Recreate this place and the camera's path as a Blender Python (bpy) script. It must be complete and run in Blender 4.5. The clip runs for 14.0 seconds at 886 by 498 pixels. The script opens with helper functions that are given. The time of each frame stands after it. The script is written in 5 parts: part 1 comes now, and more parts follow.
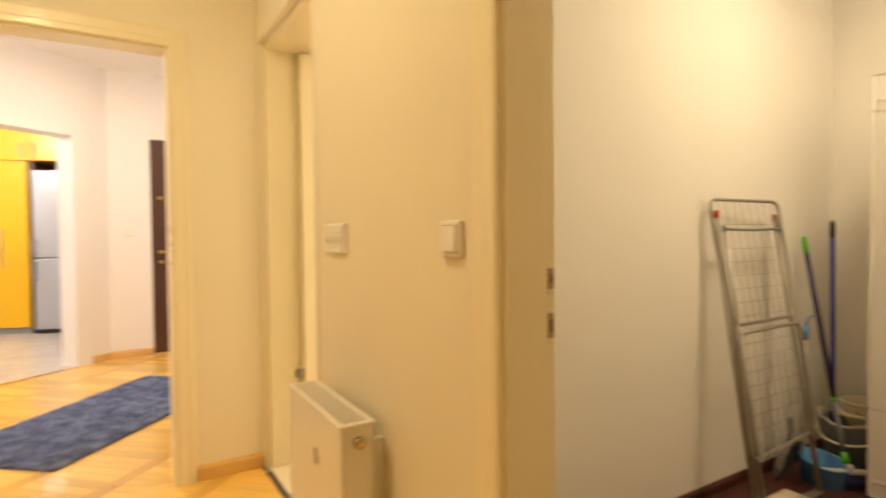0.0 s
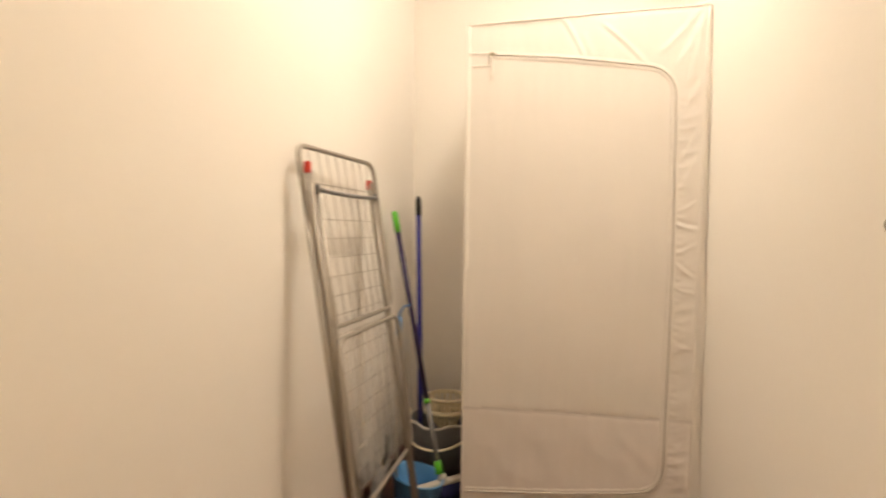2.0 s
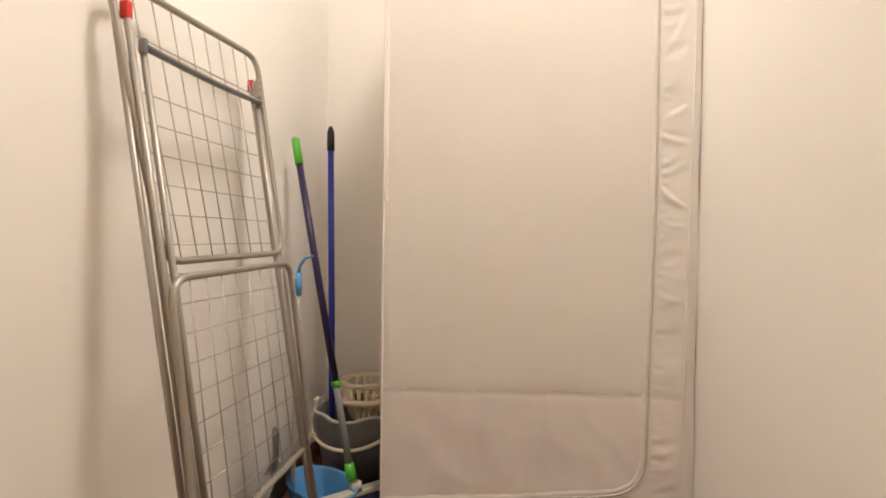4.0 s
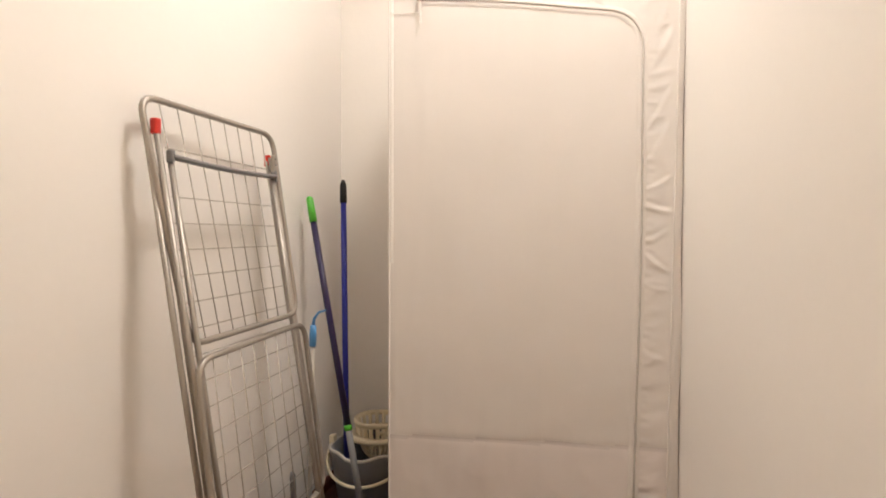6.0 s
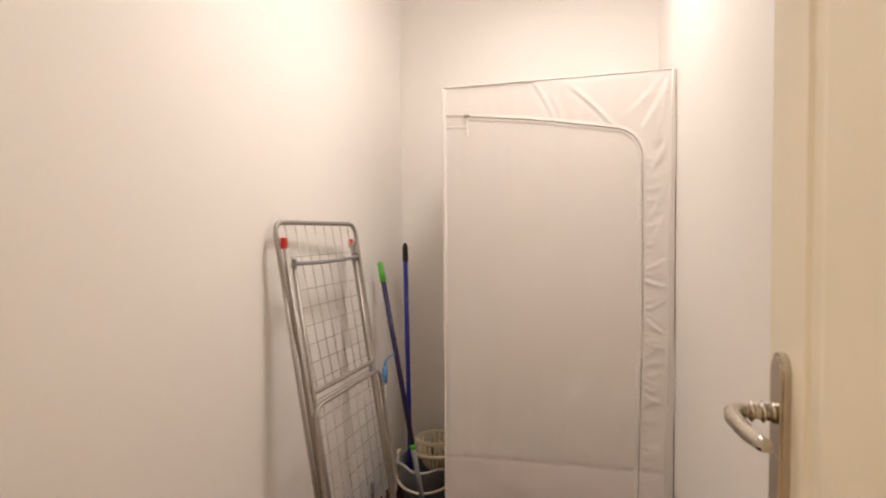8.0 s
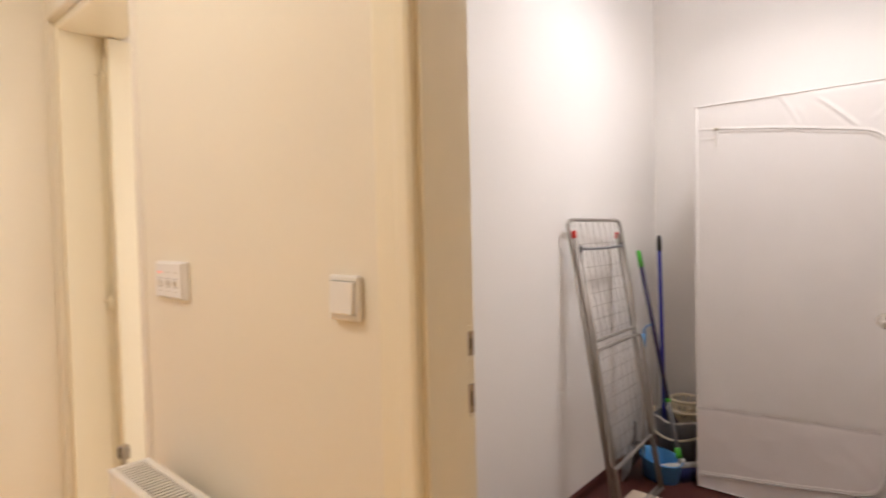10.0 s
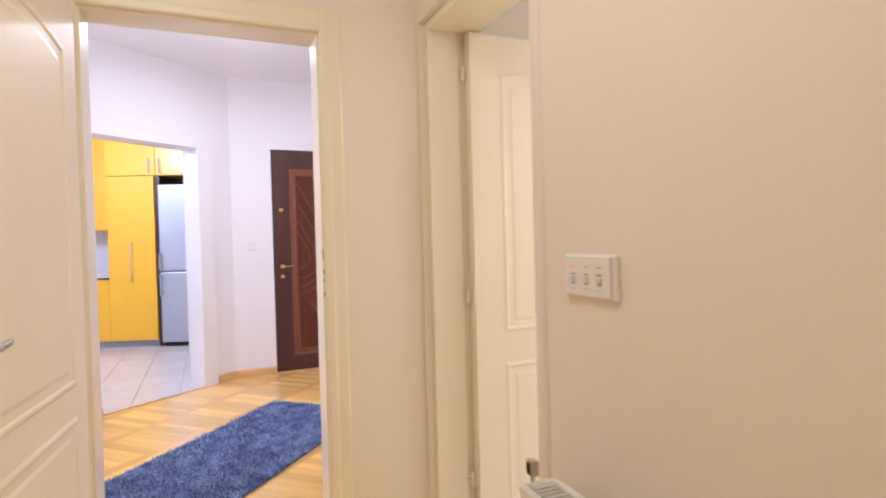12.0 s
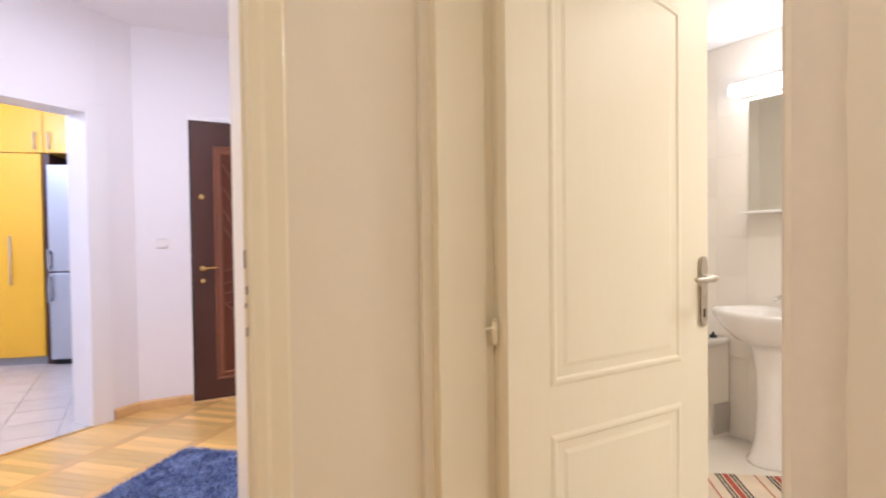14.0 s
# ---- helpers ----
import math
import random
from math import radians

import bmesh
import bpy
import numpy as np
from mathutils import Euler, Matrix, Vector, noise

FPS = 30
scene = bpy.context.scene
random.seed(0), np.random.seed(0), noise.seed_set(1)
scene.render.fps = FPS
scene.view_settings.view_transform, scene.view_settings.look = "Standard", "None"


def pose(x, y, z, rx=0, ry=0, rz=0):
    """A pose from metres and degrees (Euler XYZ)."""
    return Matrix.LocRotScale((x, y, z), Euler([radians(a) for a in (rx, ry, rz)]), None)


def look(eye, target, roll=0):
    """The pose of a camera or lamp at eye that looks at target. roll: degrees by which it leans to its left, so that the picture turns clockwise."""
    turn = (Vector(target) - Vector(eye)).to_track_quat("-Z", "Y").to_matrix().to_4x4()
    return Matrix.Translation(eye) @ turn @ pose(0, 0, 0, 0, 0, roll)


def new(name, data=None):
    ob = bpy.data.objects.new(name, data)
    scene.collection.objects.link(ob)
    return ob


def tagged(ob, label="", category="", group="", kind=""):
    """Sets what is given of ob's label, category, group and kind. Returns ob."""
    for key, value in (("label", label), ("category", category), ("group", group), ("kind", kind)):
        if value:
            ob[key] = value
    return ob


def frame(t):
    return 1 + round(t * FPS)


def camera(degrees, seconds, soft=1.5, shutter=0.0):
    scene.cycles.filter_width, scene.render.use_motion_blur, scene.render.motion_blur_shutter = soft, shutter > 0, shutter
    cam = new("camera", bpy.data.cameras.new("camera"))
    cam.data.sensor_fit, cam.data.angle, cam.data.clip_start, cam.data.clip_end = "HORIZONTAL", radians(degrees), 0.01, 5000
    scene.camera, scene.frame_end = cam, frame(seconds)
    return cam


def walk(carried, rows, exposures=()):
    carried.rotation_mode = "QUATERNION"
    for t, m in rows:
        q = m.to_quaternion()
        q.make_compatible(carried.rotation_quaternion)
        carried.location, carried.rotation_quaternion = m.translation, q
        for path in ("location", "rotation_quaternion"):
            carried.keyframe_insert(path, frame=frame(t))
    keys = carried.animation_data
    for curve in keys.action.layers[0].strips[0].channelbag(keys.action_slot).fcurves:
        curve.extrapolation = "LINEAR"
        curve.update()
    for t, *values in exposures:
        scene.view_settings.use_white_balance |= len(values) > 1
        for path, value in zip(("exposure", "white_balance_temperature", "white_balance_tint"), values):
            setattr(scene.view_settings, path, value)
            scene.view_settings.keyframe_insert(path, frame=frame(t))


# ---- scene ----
cam = camera(77.4, 14.0, soft=1.8, shutter=0.5)
ROWS = [
    (0, (-0.023, -0.174, 1.189), (1.032, 1.524, 1.139), -0.6),
    (0.5, (0.14, -0.005, 1.18), (1.548, 1.414, 1.114), -0.3),
    (1, (0.346, 0.184, 1.151), (2.005, 1.299, 1.092), 0.1),
    (1.5, (0.536, 0.3, 1.115), (2.336, 1.17, 1.058), 0.4),
    (2, (0.782, 0.422, 1.085), (2.711, 0.947, 1.019), 0.7),
    (2.5, (1.05, 0.456, 1.05), (3.031, 0.715, 0.975), 1.5),
    (3.3, (1.245, 0.46, 0.955), (3.222, 0.735, 0.895), 1.2),
    (4.2, (1.320, 0.465, 0.832), (3.290, 0.815, 0.797), 0.6),
    (5, (1.296, 0.456, 0.843), (3.259, 0.841, 0.815), 0.3),
    (5.5, (1.259, 0.409, 0.946), (3.215, 0.824, 0.905), 0.6),
    (6, (1.207, 0.374, 1.035), (3.161, 0.795, 0.981), 0.2),
    (6.5, (1.149, 0.37, 1.141), (3.105, 0.781, 1.07), 0.2),
    (7, (1.063, 0.359, 1.235), (3.019, 0.77, 1.153), 0.2),
    (7.5, (0.931, 0.32, 1.304), (2.872, 0.794, 1.229), -0.1),
    (10, (0.006, 0.077, 1.292), (1.522, 1.381, 1.231), -1.3),
    (10.5, (-0.08, 0.11, 1.285), (1.227, 1.624, 1.234), -1.5),
    (11, (-0.155, 0.164, 1.297), (0.971, 1.816, 1.242), -1.7),
    (11.5, (-0.157, 0.322, 1.285), (0.764, 2.097, 1.238), -1.8),
    (12, (-0.144, 0.56, 1.274), (0.634, 2.402, 1.238), -1.5),
    (12.5, (-0.107, 0.813, 1.27), (0.596, 2.685, 1.236), -1.2),
    (13, (-0.074, 1.065, 1.26), (0.607, 2.945, 1.222), -1.3),
    (13.5, (-0.012, 1.314, 1.252), (0.779, 3.151, 1.216), -0.9),
    (14, (0.063, 1.5, 1.268), (1.033, 3.249, 1.224), -0.7),
]
EXPOSURES = [(0.0, 0.12, 7600, 3), (0.5, 0.40, 6950, 2), (1.0, 0.42, 6820, 5), (1.5, 0.5, 6500, 8), (2.0, 0.56, 6200, 10), (2.5, 0.56, 6000, 12), (5.0, 0.76, 5420, 11), (6.0, 0.56, 5420, 12), (7.5, 0.24, 5480, 15), (10.0, 0.26, 5000, 15), (10.5, 0.24, 4890, 15), (11.0, 0.06, 4860, 16), (12.0, 0.04, 4860, 15), (14.0, -0.05, 4880, 14)]
walk(cam, [(t, look(eye, target, roll)) for t, eye, target, roll in ROWS], EXPOSURES)

# ---------------------------------------------------------------- light
world = bpy.data.worlds.new("world")
scene.world = world
scene.cycles.diffuse_bounces, scene.cycles.max_bounces = 8, 12
world.use_nodes = True
world.node_tree.nodes["Background"].inputs[0].default_value = (0.6, 0.7, 1.0, 1)
world.node_tree.nodes["Background"].inputs[1].default_value = 0.02


def lamp(name, place, watts, colour, size=0.1):
    data = bpy.data.lights.new(name, "POINT")
    data.shadow_soft_size, data.energy, data.color = size, watts, colour
    ob = new(name, data)
    ob.location = place
    return ob


def disc(name, place, watts, colour, size, spread=180):
    """The part of a flush ceiling lamp's light that goes straight down."""
    data = bpy.data.lights.new(name, "AREA")
    data.shape, data.size, data.energy, data.color, data.spread = "DISK", size, watts, colour, radians(spread)
    ob = new(name, data)
    ob.location = place
    return ob


CEIL = 2.85
WARM, COOL = (1.0, 0.80, 0.49), (1.0, 0.825, 0.715)
CLOSET_WHITE = (1.0, 0.805, 0.575)
lamp("closet_lamp_light", (2.36, 0.45, CEIL - 0.20), 1.5, CLOSET_WHITE, 0.12)
disc("closet_lamp_down", (2.36, 0.45, CEIL - 0.085), 12.4, CLOSET_WHITE, 0.36, 145)
lamp("anteroom_lamp_light", (-0.35, 1.3, CEIL - 0.22), 8.0, WARM, 0.12)
disc("anteroom_lamp_down", (-0.35, 1.3, CEIL - 0.09), 9.6, WARM, 0.24)
lamp("hall_lamp_light", (0.155, 4.66, CEIL - 0.17), 8, COOL, 0.08)
disc("hall_lamp_down", (0.155, 4.66, CEIL - 0.09), 24, COOL, 0.19)
lamp("kitchen_lamp_light", (-1.58, 6.95, 2.60), 70, (1.0, 0.93, 0.95), 0.1)
# unseen source added on the hall's west side to brighten the pier
west_light = bpy.data.lights.new("hall_west_fill", "AREA")
west_light.shape, west_light.size, west_light.size_y, west_light.energy, west_light.color = "RECTANGLE", 1.10, 1.30, 24, (1.0, 0.925, 0.89)
new("hall_west_fill", west_light).matrix_world = look((-1.93, 3.75, 1.55), (0.0, 3.75, 1.55))
# added fill from the bathroom ceiling, brightens the open door leaf
disc("bathroom_fill_down", (2.35, 2.05, 2.345), 19, (1.0, 0.785, 0.49), 0.24)
lamp("mirror_lamp_light", (2.98, 3.22, 1.98), 9, (1.0, 0.76, 0.47), 0.06)

# ---------------------------------------------------------------- materials


def material(name, colour, rough=0.6, metal=0.0, grain=0.06, scale=6.0, fine=120.0, bump=0.1, bump_scale=None, coat=0.0, stretch=(1, 1, 1), vary=0.0, spec=0.5, sheen=0.0):
    m = bpy.data.materials.new(name)
    m.use_nodes = True
    nt = m.node_tree
    n, link = nt.nodes, nt.links.new
    b = n["Principled BSDF"]
    b.inputs["Roughness"].default_value, b.inputs["Metallic"].default_value = rough, metal
    b.inputs["Coat Weight"].default_value, b.inputs["Specular IOR Level"].default_value = coat, spec
    b.inputs["Sheen Weight"].default_value = sheen
    tc = n.new("ShaderNodeTexCoord")
    mp = n.new("ShaderNodeMapping")
    mp.inputs["Scale"].default_value = stretch
    link(tc.outputs["Object"], mp.inputs["Vector"])
    big, small = n.new("ShaderNodeTexNoise"), n.new("ShaderNodeTexNoise")
    big.inputs["Scale"].default_value, small.inputs["Scale"].default_value = scale, fine
    big.inputs["Detail"].default_value, small.inputs["Detail"].default_value = 4, 3
    link(mp.outputs[0], big.inputs["Vector"])
    link(mp.outputs[0], small.inputs["Vector"])
    add = n.new("ShaderNodeMath")
    add.operation = "MULTIPLY_ADD"
    link(small.outputs["Fac"], add.inputs[0])
    add.inputs[1].default_value = 0.4
    link(big.outputs["Fac"], add.inputs[2])
    rng = n.new("ShaderNodeMapRange")
    rng.inputs["From Min"].default_value, rng.inputs["From Max"].default_value = 0.35, 1.05
    rng.inputs["To Min"].default_value, rng.inputs["To Max"].default_value = 1 - grain, 1 + grain
    link(add.outputs[0], rng.inputs["Value"])
    value = rng.outputs[0]
    if vary:
        info = n.new("ShaderNodeObjectInfo")
        r2 = n.new("ShaderNodeMapRange")
        r2.inputs["To Min"].default_value, r2.inputs["To Max"].default_value = 1 - vary, 1 + vary
        link(info.outputs["Random"], r2.inputs["Value"])
        mul = n.new("ShaderNodeMath")
        mul.operation = "MULTIPLY"
        link(value, mul.inputs[0])
        link(r2.outputs[0], mul.inputs[1])
        value = mul.outputs[0]
    mix = n.new("ShaderNodeVectorMath")
    mix.operation = "SCALE"
    mix.inputs[0].default_value = colour
    link(value, mix.inputs["Scale"])
    link(mix.outputs[0], b.inputs["Base Color"])
    rr = n.new("ShaderNodeMapRange")
    rr.inputs["From Min"].default_value, rr.inputs["From Max"].default_value = 0.3, 0.7
    rr.inputs["To Min"].default_value, rr.inputs["To Max"].default_value = rough * 0.88, min(1, rough * 1.12)
    link(big.outputs["Fac"], rr.inputs["Value"])
    link(rr.outputs[0], b.inputs["Roughness"])
    if bump:
        bp = n.new("ShaderNodeBump")
        bp.inputs["Strength"].default_value, bp.inputs["Distance"].default_value = bump, 0.002
        tex = small
        if bump_scale:
            tex = n.new("ShaderNodeTexNoise")
            tex.inputs["Scale"].default_value, tex.inputs["Detail"].default_value = bump_scale, 4
            link(mp.outputs[0], tex.inputs["Vector"])
        link(tex.outputs["Fac"], bp.inputs["Height"])
        link(bp.outputs[0], b.inputs["Normal"])
    return m


M_WALL = material("cream_wall_paint", (0.81, 0.757, 0.648), 0.75, grain=0.025, scale=1.5, fine=60, bump=0.18, bump_scale=45)
M_CLOSET = material("white_wall_paint", (0.875, 0.85, 0.81), 0.75, grain=0.02, scale=1.5, fine=60, bump=0.15, bump_scale=45)
M_HALL = material("white_hall_paint", (0.82, 0.80, 0.81), 0.75, grain=0.02, scale=1.5, fine=60, bump=0.12, bump_scale=45)
M_CEIL = material("ceiling_paint", (0.82, 0.81, 0.82), 0.85, grain=0.02, scale=1.2, fine=60, bump=0.1)
M_TRIM = material("cream_gloss_paint", (0.83, 0.765, 0.60), 0.36, grain=0.03, scale=3, fine=40, bump=0.08, stretch=(1, 1, 0.2), coat=0.15)
M_DOOR = material("ivory_door_paint", (0.86, 0.80, 0.65), 0.48, grain=0.03, scale=3, fine=50, bump=0.08, stretch=(1, 1, 0.15))
M_WHITE = material("white_frame_paint", (0.82, 0.81, 0.81), 0.4, grain=0.02, scale=3, fine=50, bump=0.05)
M_PARQ = material("oak_parquet", (0.76, 0.49, 0.142), 0.30, grain=0.18, scale=9, fine=70, bump=0.05, stretch=(1, 0.10, 1), vary=0.20, coat=0.25)
M_SKIRT = material("oak_skirting", (0.66, 0.42, 0.165), 0.4, grain=0.15, scale=7, fine=80, bump=0.06, vary=0.05)
M_GAP = material("floor_joint", (0.10, 0.05, 0.02), 0.9, bump=0)
M_DARKFLOOR = material("brown_linoleum", (0.075, 0.022, 0.016), 0.45, grain=0.2, scale=8, fine=90, bump=0.06)
M_KTILE = material("cream_floor_tile", (0.62, 0.57, 0.52), 0.22, grain=0.05, scale=7, fine=90, bump=0.03, vary=0.03)
M_GROUT = material("grey_grout", (0.24, 0.22, 0.20), 0.9, grain=0.1, bump=0.2)
M_BTILE = material("white_glazed_tile", (0.84, 0.80, 0.735), 0.14, grain=0.02, scale=5, fine=60, bump=0.02, vary=0.02)
M_BGROUT = material("pale_grout", (0.79, 0.76, 0.71), 0.8, grain=0.04, bump=0.1)
M_YELLOW = material("yellow_laminate", (0.86, 0.49, 0.012), 0.32, grain=0.02, scale=3, fine=60, bump=0.0, coat=0.15)
M_SILVER = material("silver_lacquer", (0.50, 0.53, 0.58), 0.34, 0.55, grain=0.02, scale=3, fine=120, bump=0.02)
M_BLACK = material("black_gap", (0.012, 0.011, 0.011), 0.6, bump=0)
M_GREY = material("grey_plastic", (0.20, 0.20, 0.205), 0.45, grain=0.05, bump=0.05)
M_PLINTH = material("grey_plinth", (0.34, 0.35, 0.38), 0.4, grain=0.04, bump=0.03)
M_BACKSPL = material("pale_splashback", (0.66, 0.67, 0.72), 0.25, grain=0.03, bump=0.02)
M_WORKTOP = material("pale_worktop", (0.66, 0.65, 0.64), 0.35, grain=0.1, fine=200, bump=0.02)
M_FDOOR = material("dark_walnut_stain", (0.070, 0.024, 0.015), 0.40, grain=0.28, scale=5, fine=60, bump=0.12, stretch=(1, 1, 0.08), coat=0.1)
M_FPANEL = material("red_walnut_panel", (0.10, 0.028, 0.011), 0.42, grain=0.35, scale=6, fine=70, bump=0.12, stretch=(1, 1, 0.10), coat=0.04, spec=0.3)
# moulding and carved lines, a paler tone than the panel
M_CARVE = material("lighter_carved_edge", (0.19, 0.066, 0.028), 0.42, grain=0.15, bump=0.05)
M_BRASS = material("brass", (0.72, 0.50, 0.18), 0.25, 1.0, grain=0.05, bump=0.02)
M_STEEL = material("brushed_nickel", (0.55, 0.50, 0.42), 0.28, 1.0, grain=0.06, fine=160, bump=0.03)
M_TUBE = material("grey_coated_tube", (0.37, 0.34, 0.30), 0.42, 0.5, grain=0.07, scale=12, fine=200, bump=0.03)
M_WIRE = material("bare_wire", (0.42, 0.385, 0.34), 0.4, 0.5, grain=0.05, bump=0)
M_CHROME = material("chrome", (0.75, 0.75, 0.75), 0.08, 1.0, grain=0.02, bump=0)
M_RED = material("red_plastic", (0.62, 0.03, 0.015), 0.4, grain=0.04, bump=0.02)
M_GREEN = material("green_plastic", (0.09, 0.42, 0.02), 0.4, grain=0.05, bump=0.02)
M_BLUE = material("blue_plastic_sleeve", (0.022, 0.028, 0.32), 0.32, grain=0.06, bump=0.02)
M_NAVY = material("dark_purple_sleeve", (0.020, 0.012, 0.065), 0.35, grain=0.08, bump=0.02)
M_LBLUE = material("light_blue_plastic", (0.10, 0.30, 0.62), 0.38, grain=0.05, bump=0.03)
M_BUCKET = material("grey_bucket_plastic", (0.16, 0.165, 0.18), 0.42, grain=0.06, bump=0.04)
M_BASKET = material("ivory_plastic", (0.74, 0.66, 0.48), 0.42, grain=0.05, bump=0.03)
M_RIM = material("pale_grey_plastic", (0.50, 0.47, 0.42), 0.42, grain=0.05, bump=0.03)
M_BRISTLE = material("blue_bristle", (0.025, 0.03, 0.14), 0.7, grain=0.2, bump=0)
M_CARD = material("beige_board", (0.62, 0.52, 0.40), 0.8, grain=0.08, bump=0.1)
M_PLASTIC = material("white_plastic", (0.80, 0.78, 0.76), 0.32, grain=0.015, bump=0.01)
M_RAD = material("white_enamel", (0.80, 0.78, 0.75), 0.30, grain=0.02, bump=0.02)
M_STRIKE = material("dark_worn_brass", (0.40, 0.31, 0.20), 0.4, 0.6, grain=0.2, bump=0.05)
M_PARQ_BAND = material("oak_parquet_band", (0.66, 0.39, 0.11), 0.30, grain=0.16, scale=9, fine=70, bump=0.05, stretch=(1, 0.10, 1), vary=0.10, coat=0.25)
M_RADIN = material("fin_steel_painted_shade", (0.11, 0.095, 0.08), 0.6, grain=0.1, bump=0)
M_CERAMIC = material("white_ceramic", (0.84, 0.82, 0.80), 0.10, grain=0.01, bump=0, coat=0.4)
M_GAPBROWN = material("dark_brown_gap", (0.14, 0.10, 0.065), 0.7, grain=0.15, bump=0.1)
M_CHIP = material("chipped_paint", (0.36, 0.31, 0.26), 0.7, grain=0.2, fine=200, bump=0.2)
M_PLASTER = material("rubbed_wall_plaster", (0.80, 0.745, 0.66), 0.7, grain=0.05, scale=9, fine=70, bump=0.35, bump_scale=25)
M_PIPING = material("white_piping", (0.80, 0.77, 0.73), 0.5, grain=0.03, fine=300, bump=0.2)
M_ZIP = material("zip_teeth", (0.54, 0.51, 0.475), 0.45, grain=0.2, fine=500, bump=0.3)
M_RUGBASE = material("rug_backing", (0.030, 0.045, 0.11), 0.95, grain=0.2, bump=0.2)
M_MAT = material("cream_woven_cotton", (0.72, 0.62, 0.48), 0.9, grain=0.1, fine=300, bump=0.4)
M_MATRED = material("red_woven_stripe", (0.42, 0.08, 0.05), 0.9, grain=0.1, fine=300, bump=0.4)
M_MATBLK = material("black_woven_stripe", (0.035, 0.025, 0.03), 0.9, grain=0.1, fine=300, bump=0.4)
M_INK = material("grey_print", (0.30, 0.27, 0.25), 0.6, bump=0)


def cloth_material(name, colour, through_light):
    """Thin satin nylon that lets part of the light through."""
    m = material(name, colour, 0.40, grain=0.03, scale=5, fine=500, bump=0.10, bump_scale=700, sheen=0.15)
    n, link = m.node_tree.nodes, m.node_tree.links.new
    b, out = n["Principled BSDF"], n["Material Output"]
    thin, mix = n.new("ShaderNodeBsdfTranslucent"), n.new("ShaderNodeMixShader")
    thin.inputs["Color"].default_value = (*colour, 1)
    mix.inputs[0].default_value = through_light
    link(b.outputs[0], mix.inputs[1])
    link(thin.outputs[0], mix.inputs[2])
    link(mix.outputs[0], out.inputs["Surface"])
    return m


M_FABRIC = cloth_material("white_nylon_cloth", (0.86, 0.825, 0.79), 0.18)
M_FABRIC_DOUBLE = cloth_material("doubled_nylon_cloth", (0.79, 0.745, 0.72), 0.06)
M_FABRIC_HEM = cloth_material("hemmed_nylon_cloth", (0.70, 0.66, 0.64), 0.06)


def mirror_material():
    m = bpy.data.materials.new("mirror_silver")
    m.use_nodes = True
    b = m.node_tree.nodes["Principled BSDF"]
    b.inputs["Base Color"].default_value = (0.80, 0.81, 0.76, 1)
    b.inputs["Metallic"].default_value, b.inputs["Roughness"].default_value = 1.0, 0.02
    return m


def glow(name, colour, strength):
    m = bpy.data.materials.new(name)
    m.use_nodes = True
    b = m.node_tree.nodes["Principled BSDF"]
    b.inputs["Base Color"].default_value = (*colour, 1)
    b.inputs["Emission Color"].default_value = (*colour, 1)
    b.inputs["Emission Strength"].default_value = strength
    return m


def glass_material():
    m = bpy.data.materials.new("window_glass")
    m.use_nodes = True
    b = m.node_tree.nodes["Principled BSDF"]
    b.inputs["Base Color"].default_value = (0.95, 0.97, 0.97, 1)
    b.inputs["Transmission Weight"].default_value, b.inputs["Roughness"].default_value = 1.0, 0.02
    return m


M_MIRROR = mirror_material()
M_GLASS = glass_material()
M_GLOW = glow("lit_opal_glass", (1.0, 0.95, 0.88), 6.0)
M_TUBEGLOW = glow("lit_strip_cover", (1.0, 0.96, 0.90), 5.0)
M_LED = glow("red_indicator", (1.0, 0.10, 0.05), 0.7)


def rug_material():
    m = material("blue_shag_pile", (0.075, 0.13, 0.33), 0.9, grain=0.0, bump=0, sheen=0.3)
    n, link = m.node_tree.nodes, m.node_tree.links.new
    b = n["Principled BSDF"]
    geo, obj = n.new("ShaderNodeNewGeometry"), n.new("ShaderNodeTexCoord")
    patch = n.new("ShaderNodeTexNoise")
    patch.inputs["Scale"].default_value, patch.inputs["Detail"].default_value = 9, 3
    link(obj.outputs["Object"], patch.inputs["Vector"])
    add = n.new("ShaderNodeMath")
    add.operation = "MULTIPLY_ADD"
    link(geo.outputs["Random Per Island"], add.inputs[0])
    add.inputs[1].default_value = 0.45
    link(patch.outputs["Fac"], add.inputs[2])
    ramp = n.new("ShaderNodeValToRGB")
    ramp.color_ramp.elements[0].position, ramp.color_ramp.elements[1].position = 0.52, 0.92
    ramp.color_ramp.elements[0].color, ramp.color_ramp.elements[1].color = (0.085, 0.13, 0.32, 1), (0.46, 0.56, 0.84, 1)
    link(add.outputs[0], ramp.inputs["Fac"])
    link(ramp.outputs["Color"], b.inputs["Base Color"])
    return m


M_RUG = rug_material()

# ---------------------------------------------------------------- mesh helpers


def mesh_of(bm, name, mat, smooth=False):
    me = bpy.data.meshes.new(name)
    bmesh.ops.recalc_face_normals(bm, faces=bm.faces)
    bm.to_mesh(me)
    bm.free()
    for m in (mat if isinstance(mat, (list, tuple)) else (mat,)):
        me.materials.append(m)
    if smooth:
        for p in me.polygons:
            p.use_smooth = True
    return me


def part(name, bm, mat, parent, label="", smooth=False):
    ob = new(name, mesh_of(bm, name, mat, smooth))
    ob.parent = parent
    if label:
        tagged(ob, label)
    return ob


def thing(name, label, category, group="", m=None):
    ob = new(name)
    ob.empty_display_size = 0.05
    if m is not None:
        ob.matrix_world = m
    return tagged(ob, label, category, group)


